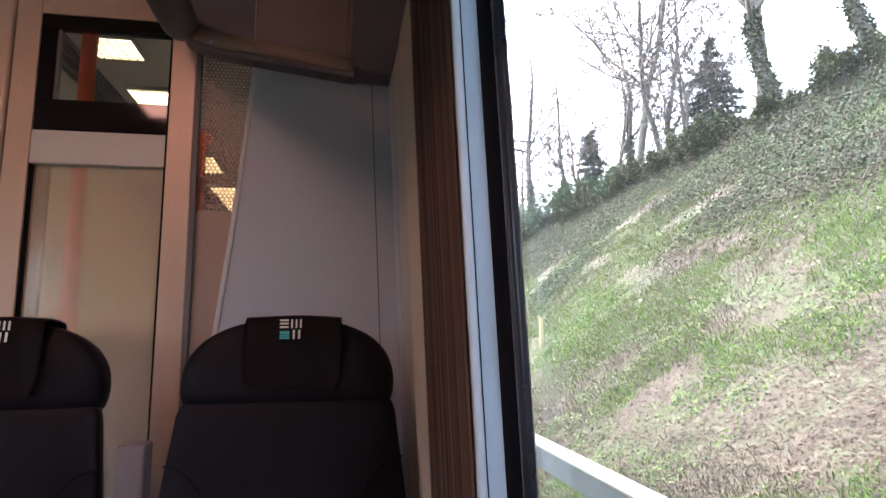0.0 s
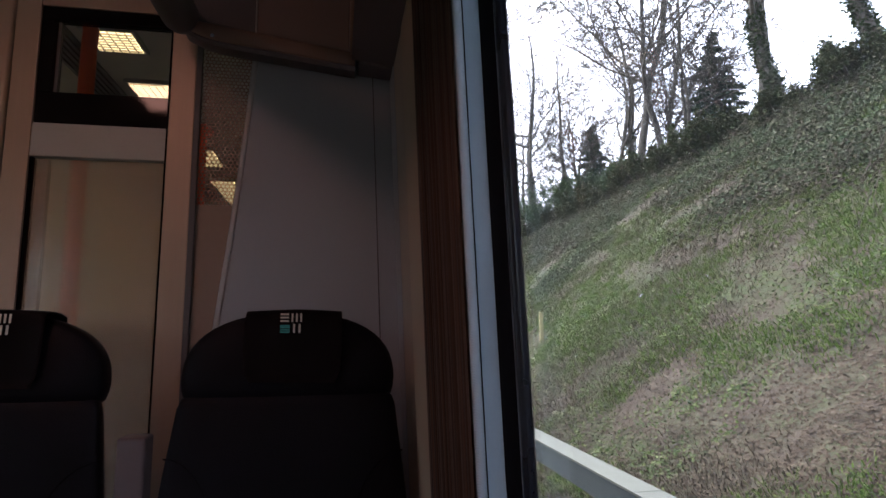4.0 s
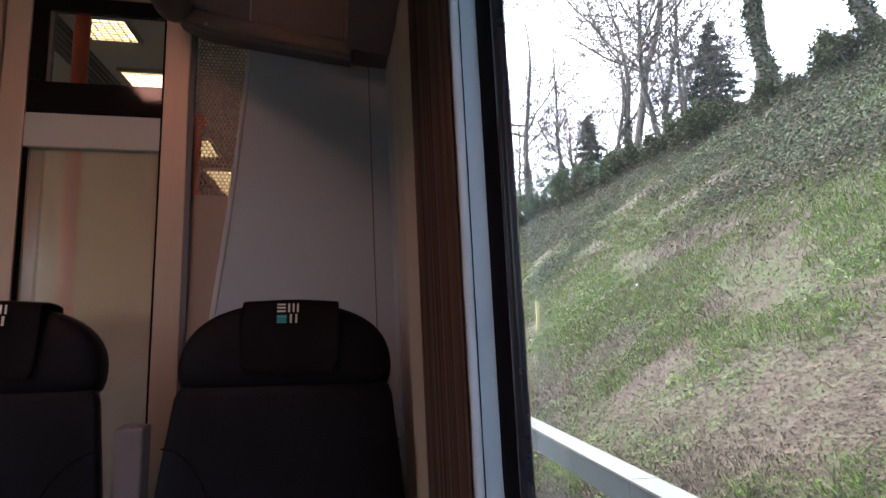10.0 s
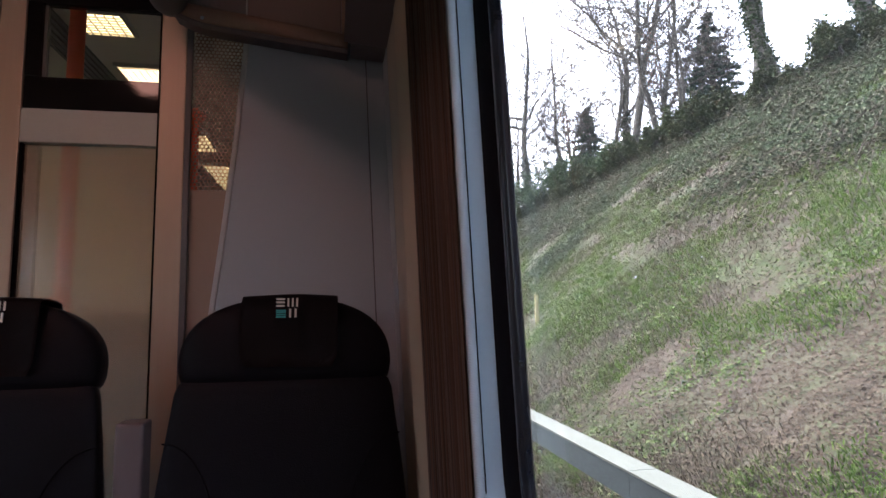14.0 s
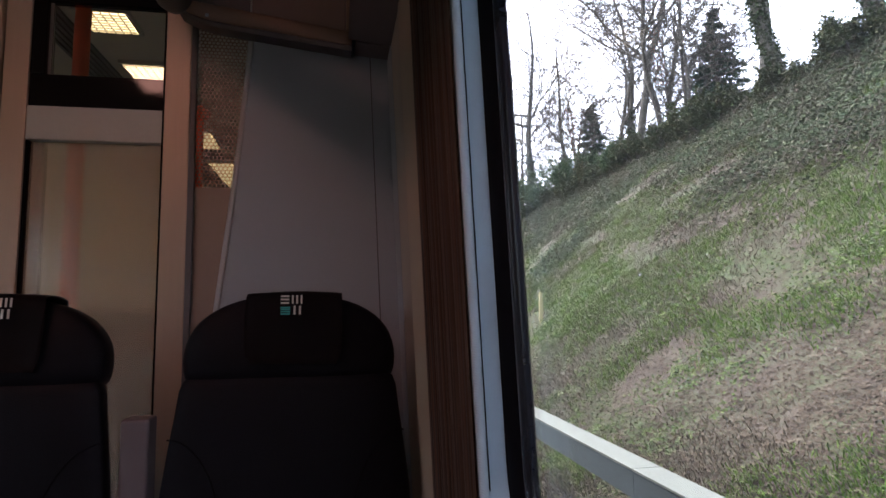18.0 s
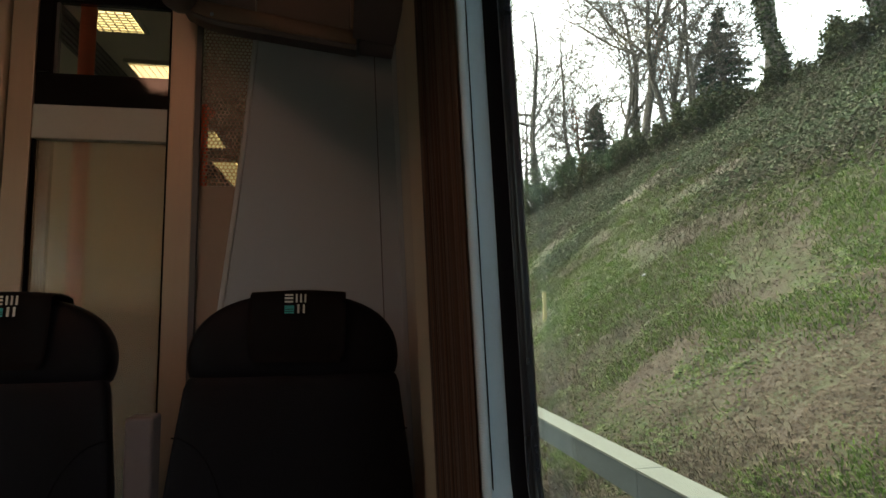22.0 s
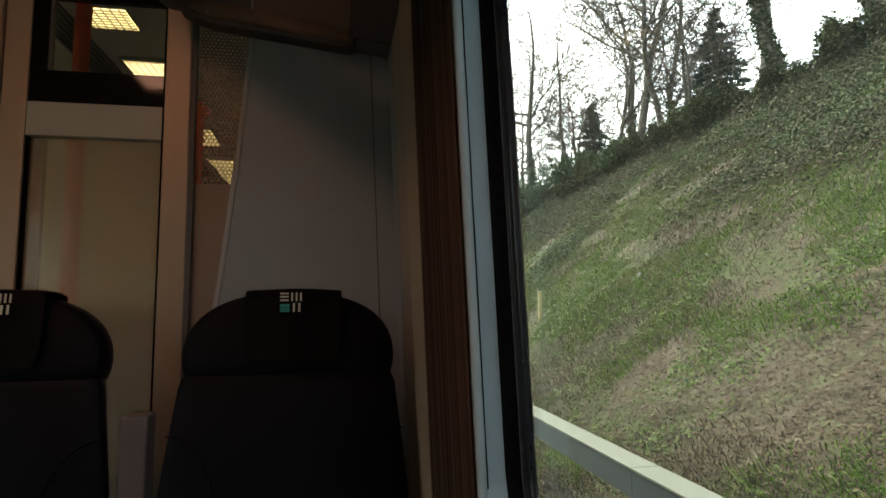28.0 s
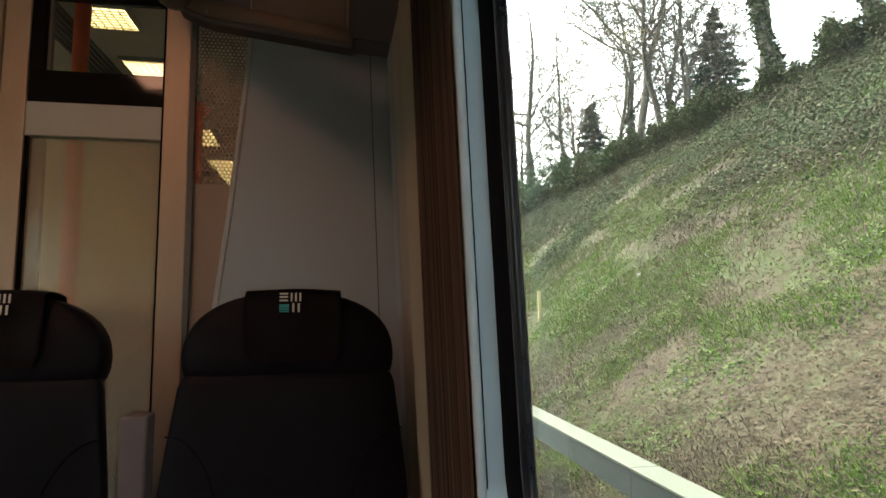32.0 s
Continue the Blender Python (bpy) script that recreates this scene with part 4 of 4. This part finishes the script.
def bare_tree(seed, tall, girth, spread, at, ivy=0.0, forks=1, pale=True):
    rng = random.Random(seed)
    label = "bare winter tree on the cutting crest" + (", trunk clad in ivy" if ivy else "")
    t = thing("bare_tree", at, label, "tree", "trees on the crest")
    limbs, twigs = [], []
    for k in range(forks):
        grow(rng, (rng.gauss(0, 0.15), rng.gauss(0, 0.15), -0.5), (rng.gauss(0, 0.07 * forks), rng.gauss(0, 0.09 * forks), 1), tall * rng.uniform(0.85, 1.1), girth, 0, limbs, twigs, spread, 0.0017 * tall)
    tubes_mesh("trunk", limbs, BARK if pale else BARKDARK, t)
    tubes_mesh("crown", twigs, BARKDARK, t, "fine bare twigs")
    if ivy:
        pts = []
        for path, rad, sides in limbs:
            if rad[0] < girth * 0.5:
                continue
            for a, c, r in zip(path, path[1:], rad):
                if a.z < tall * ivy:
                    for _ in range(420):
                        q = a.lerp(c, rng.random())
                        pts.append(q + Vector((rng.gauss(0, 1), rng.gauss(0, 1), rng.gauss(0, 0.4))).normalized() * (r + rng.uniform(0.0, 0.2) * rng.uniform(0.3, 1)))
        scatter_mesh("ivy", *leaf_cloud(pts, rng, 0.075, 0.8, 0.15), IVY, "dark ivy", "", t)
    return t


def conifer(seed, tall, wide, at, bare=0.05):
    """Whorls of drooping boughs, each feathered with needle sprays."""
    rng = random.Random(seed)
    t = thing("conifer", at, "dark green conifer standing among bare trees", "tree", "conifers on the crest")
    runs = [([Vector((0, 0, -0.4)), Vector((0.05, 0, tall * 0.5)), Vector((0, 0, tall))], [0.16, 0.1, 0.015], 7)]
    pts = []
    z = tall * bare
    while z < tall * 0.985:
        full = (1 - z / tall) ** 0.85
        for k in range(rng.randint(6, 9)):
            a, r = rng.uniform(0, 6.28), wide * full * rng.choice((0.5, 0.75, 0.9, 1.0, 1.12)) * rng.uniform(0.85, 1.1) + 0.08
            out = Vector((math.cos(a), math.sin(a), 0))
            root = Vector((0, 0, z + rng.uniform(-0.15, 0.15)))
            lift = rng.uniform(-0.05, 0.3)
            path = [root + out * r * u + Vector((0, 0, r * (lift * u - 0.38 * u * u + 0.12 * u ** 4))) for u in (0, 0.35, 0.7, 1)]
            runs.append((path, [0.022, 0.014, 0.009, 0.004], 4))
            across = Vector((-out.y, out.x, 0))
            for m in range(int(9 * r) + 5):
                u = rng.uniform(0.15, 1.0)
                i = min(2, int(u * 3))
                q = path[i].lerp(path[i + 1], u * 3 - i)
                side = across * rng.choice((-1, 1)) * rng.uniform(0.5, 1) * 0.3 * r * (1.15 - u) + out * 0.1 * r - Vector((0, 0, rng.uniform(0.0, 0.14) * r))
                for _ in range(15):
                    pts.append(q + side * rng.random() + Vector((rng.gauss(0, 0.03), rng.gauss(0, 0.03), -abs(rng.gauss(0, 0.05)))))
        z += tall * 0.034 * rng.uniform(0.7, 1.4)
    tubes_mesh("trunk", runs, BARKDARK, t)
    scatter_mesh("crown", *leaf_cloud(pts, rng, 0.075, 0.5, 0.1), CONIFER, "dark drooping needles", "", t)
    return t


def shrub(seed, wide, tall, at, leaf=SHRUB, name="evergreen_shrub", label="dense evergreen shrub on the crest of the cutting"):
    """Many small leafy shoots on forked stems, ragged at the edge."""
    rng = random.Random(seed)
    t = thing(name, at, label, "shrub", "shrubs on the crest")
    pts, runs = [], []
    for k in range(30):
        a, r = rng.uniform(0, 6.28), wide * math.sqrt(rng.random())
        top = tall * (0.25 + 0.75 * rng.random() ** 0.8) * (1 - 0.45 * (r / wide) ** 2)
        c = Vector((r * math.cos(a), r * math.sin(a), top))
        runs.append(([Vector((c.x * 0.15, c.y * 0.15, -0.3)), Vector((c.x * 0.7, c.y * 0.7, top * 0.6)), c], [0.04, 0.025, 0.006], 4))
        size = wide * rng.uniform(0.13, 0.36)
        for _ in range(330):
            d = Vector((rng.gauss(0, 1), rng.gauss(0, 1), rng.gauss(0, 0.9)))
            pts.append(c + d.normalized() * size * rng.random() ** 0.45 - Vector((0, 0, size * 0.5)))
        for _ in range(6):
            tip = c + Vector((rng.gauss(0, 0.3), rng.gauss(0, 0.3), rng.uniform(0.1, 0.75))) * wide * 0.5
            runs.append(([c, tip], [0.008, 0.004], 3))
            pts += [c.lerp(tip, rng.random()) + Vector((rng.gauss(0, 0.03), rng.gauss(0, 0.03), rng.gauss(0, 0.03))) for _ in range(26)]
    tubes_mesh("stems", runs, BARKDARK, t)
    scatter_mesh("foliage", *leaf_cloud(pts, rng, 0.065, 0.8, 0.15), leaf, "", "", t)
    return t


def on_crest(x, y):
    return (x, y, height(x, y))


TREES = [(1, 15.0, 0.24, 0.75, (13.0, 37.0), 0.25, 1), (2, 14.0, 0.2, 0.5, (12.9, 16.4), 0.0, 1), (3, 12.0, 0.15, 0.8, (14.5, 33.5), 0.0, 1), (4, 14.0, 0.19, 0.5, (12.7, 14.1), 0.25, 1), (5, 10.0, 0.13, 0.7, (13.4, 27.3), 0.0, 1), (6, 7.5, 0.08, 0.85, (12.9, 19.6), 0.0, 2)]
made = [bare_tree(s, tall, g, sp, on_crest(*xy), iv, fk, s % 3 != 0) for s, tall, g, sp, xy, iv, fk in TREES]
for k, (x, y, a) in enumerate([(14, 51, 160), (20, 31, 200), (16, 46, 40), (13.4, 11.6, 30), (17, 60, 120), (16, 24.0, 250), (22, 74, 45), (24, 52, 140), (13.6, 21.6, 20), (13.2, 24.3, 300), (13.1, 29.6, 220), (15.2, 26.4, 10)]):
    copy_thing(made[k % 6 if k < 9 else (1, 5, 3)[k - 9]], pose(*on_crest(x, y), 0, 0, a))
conifer(22, 6.5, 2.1, on_crest(15.6, 21.4))
conifer(23, 5.8, 1.8, on_crest(14.4, 31.0))
conifer(24, 7.0, 1.9, on_crest(19.0, 47.0))
for k, (x, y, w, h) in enumerate([(12.4, 38.5, 2.2, 3.4), (12.3, 32.5, 1.8, 2.6), (12.5, 28.6, 1.7, 2.2), (12.2, 22.8, 1.2, 1.3), (12.9, 44.0, 2.2, 3.0), (12.7, 35.8, 1.6, 2.2)]):
    shrub(31 + k, w, h, on_crest(x, y))
mounds = [shrub(51 + k, w, h, on_crest(x, y), BRAMBLE, "bramble_bush", "low bramble bush of green and brown leaves on the crest") for k, (x, y, w, h) in enumerate([(12.0, 19.2, 1.0, 0.75), (12.3, 16.2, 0.8, 0.6), (11.9, 25.4, 1.2, 1.0)])]
for k in range(15):
    y = 11.2 + 2.15 * k + 0.8 * math.sin(3.7 * k)
    copy_thing(mounds[k % 3], pose(*on_crest(11.9 + 0.55 * math.sin(5.1 * k), y), 0, 0, 77 * k))
canes, leaves = brambles(random.Random(14), 3000)
tubes_mesh("canes", canes, CANE, bramble, "thin arching canes")
scatter_mesh("leaves", *leaf_cloud(leaves, random.Random(15), 0.05, 0.8, 0.14), BRAMBLE, "sparse bramble leaves", "", bramble)

# ---- small things on the slope ----


def stake(x, y, tall):
    t = thing("marker_stake", (x, y, height(x, y)), "weathered pale yellow timber marker stake in the slope", "stake", "marker stakes")
    part("stake", box(-0.035, 0.035, -0.03, 0.03, -0.2, tall, 0.006), STAKE, t, "", False)


def scrap(x, y, size, material, label):
    rng = random.Random(int(x * 100 + y))
    b = bmesh.new()
    bmesh.ops.create_grid(b, x_segments=5, y_segments=4, size=size)
    for v in b.verts:
        v.co.z += rng.uniform(0, size * 0.5)
        v.co.x += rng.uniform(-0.2, 0.2) * size
    bmesh.ops.solidify(b, geom=b.faces[:], thickness=0.003)
    bmesh.ops.rotate(b, verts=b.verts, matrix=Matrix.Rotation(radians(-35), 3, "Y"))
    tagged(put("plastic_scrap", b, material), label, "litter", "litter on the slope").location = (x, y, height(x, y) + size * 0.6)


stake(4.2, 11.9, 0.6)
for x, y, size in ((3.92, 9.38, 0.032), (5.23, 9.57, 0.035), (5.6, 8.2, 0.026)):
    scrap(x, y, size, SCRAPWHITE, "small crumpled white plastic scrap lying on dead leaves")
scrap(3.78, 6.0, 0.02, SCRAPBLUE, "small crumpled blue plastic scrap lying on dead leaves")

# ---- further along the line: brick abutment, post-and-plank wall, equipment post ----
BRICK = leaf_material("weathered_red_brick", [(0, (0.16, 0.075, 0.05)), (0.5, (0.24, 0.115, 0.075)), (0.8, (0.27, 0.16, 0.09)), (1, (0.2, 0.17, 0.08))], 0.9)
MORTAR = plain("pale_mortar", (0.3, 0.27, 0.22), 0.95, 0, 0.15, 80, 0.3)
COPING = plain("weathered_stone_coping", (0.38, 0.35, 0.27), 0.9, 0, 0.15, 40, 0.3)
BLUESTEEL = plain("blue_grey_galvanised_steel", (0.22, 0.29, 0.37), 0.55, 0.3, 0.15, 30, 0.1, 4.0)
PLANK = plain("grey_concrete_plank", (0.33, 0.31, 0.28), 0.9, 0, 0.15, 50, 0.3)
CABINET = plain("pale_grey_cabinet_paint", (0.5, 0.54, 0.58), 0.5, 0.0, 0.08, 60, 0.08)


def courses(y0, y1, z0, z1, face):
    """Bricks in stretcher bond, each with its own edges, on the face of a wall."""
    v, f = [], []
    rng = random.Random(71)
    row, z = 0, z0
    while z + 0.065 <= z1:
        y = y0 - (0.1125 if row % 2 else 0.0)
        while y < y1:
            a, c = max(y0, y), min(y1, y + 0.215)
            if c - a > 0.03:
                p = face - rng.uniform(0.004, 0.01)
                i = len(v)
                v += [(p, a, z), (p, c, z), (p, c, z + 0.065), (p, a, z + 0.065), (face + 0.02, a, z), (face + 0.02, c, z), (face + 0.02, c, z + 0.065), (face + 0.02, a, z + 0.065)]
                f += [(i, i + 3, i + 2, i + 1), (i, i + 1, i + 5, i + 4), (i + 1, i + 2, i + 6, i + 5), (i + 2, i + 3, i + 7, i + 6), (i + 3, i, i + 4, i + 7)]
            y += 0.225
        z += 0.075
        row += 1
    return v, f


abutment = thing("brick_abutment", (3.6, 186.0, 0), "ivy-hung red brick retaining wall with stone coping", "brick wall", kind="structure")
part("core", box(0.005, 3.6, -6.0, 6.0, -1.2, 3.0), MORTAR, abutment, "pale mortar core")
scatter_mesh("bricks", *courses(-6.0, 6.0, -1.2, 3.0, 0.004), BRICK, "weathered red bricks in pale mortar", "", abutment)
for k in range(12):
    part("coping_stone", box(-0.06, 0.4, -6.0 + k + 0.004, -5.0 + k - 0.004, 3.001, 3.14, 0.012), COPING, abutment, "weathered stone coping")
rng = random.Random(72)
hung = [(-0.03 - abs(rng.gauss(0, 0.05)), rng.gauss(c, 0.35 * (1.2 - u)), 3.2 - 4.0 * u) for c, n in ((-4.5, 3000), (-1.0, 900), (2.5, 1500), (4.8, 900)) for u in [rng.random() for _ in range(n)]]
scatter_mesh("ivy", *leaf_cloud(hung, rng, 0.07, 0.8, 0.15, (-1, 0, 0.3), 0.5), IVY, "ivy hanging over the coping and climbing the bricks", "", abutment)


def steel_post(y):
    p = thing("retaining_post", (2.1, y, FOOT_Z - 0.1), "blue-grey galvanised steel post rising from the grass", "post", "steel posts along the track")
    for x in (-0.15, 0.14):
        part("flange", box(x, x + 0.014, -0.14, 0.14, -0.3, 2.5, 0.002), BLUESTEEL, p)
    part("web", box(-0.1355, 0.1395, -0.006, 0.006, -0.3, 2.498), BLUESTEEL, p)
    return p


first = steel_post(-164.0)
for k in range(1, 16):
    copy_thing(first, pose(2.1, -164.0 - 1.8 * k, FOOT_Z - 0.1))
for k in range(5):
    planks = thing("plank_panel", (2.1, -164.0 - 1.8 * k - 0.9, FOOT_Z - 0.2), "grey planks stacked between two steel posts", "retaining wall", "plank panels")
    for m in range(7):
        part("plank", box(-0.05, 0.05, -0.888, 0.888, 0.22 * m + 0.002, 0.22 * m + 0.218, 0.006), PLANK, planks)
gear = thing("equipment_post", (4.6, -285.0, height(4.6, -285.0)), "grey trackside equipment post with two cabinets on the slope", "equipment post")
part("pole", tube([(0, 0, -0.8), (0, 0, 1.0), (0, 0, 2.3)], 0.055, 12), STEEL, gear, "galvanised pole", True)
hood = part("sloping_cabinet", box(-0.24, -0.06, -0.2, 0.2, 1.15, 1.85, 0.015), CABINET, gear, "pale grey cabinet leaning towards the track")
hood.rotation_euler = (0, radians(9), 0)
part("cabinet", box(0.06, 0.26, -0.17, 0.17, 1.2, 1.62, 0.012), CABINET, gear, "pale grey cabinet behind the pole")
part("crossbar", box(-0.04, 0.04, -0.5, 0.5, 2.3, 2.36, 0.006), STEEL, gear)
for y in (-0.36, 0.36):
    part("sensor_head", box(-0.22, 0.1, y - 0.14, y + 0.14, 2.361, 2.47, 0.02), CABINET, gear, "pale sensor head")
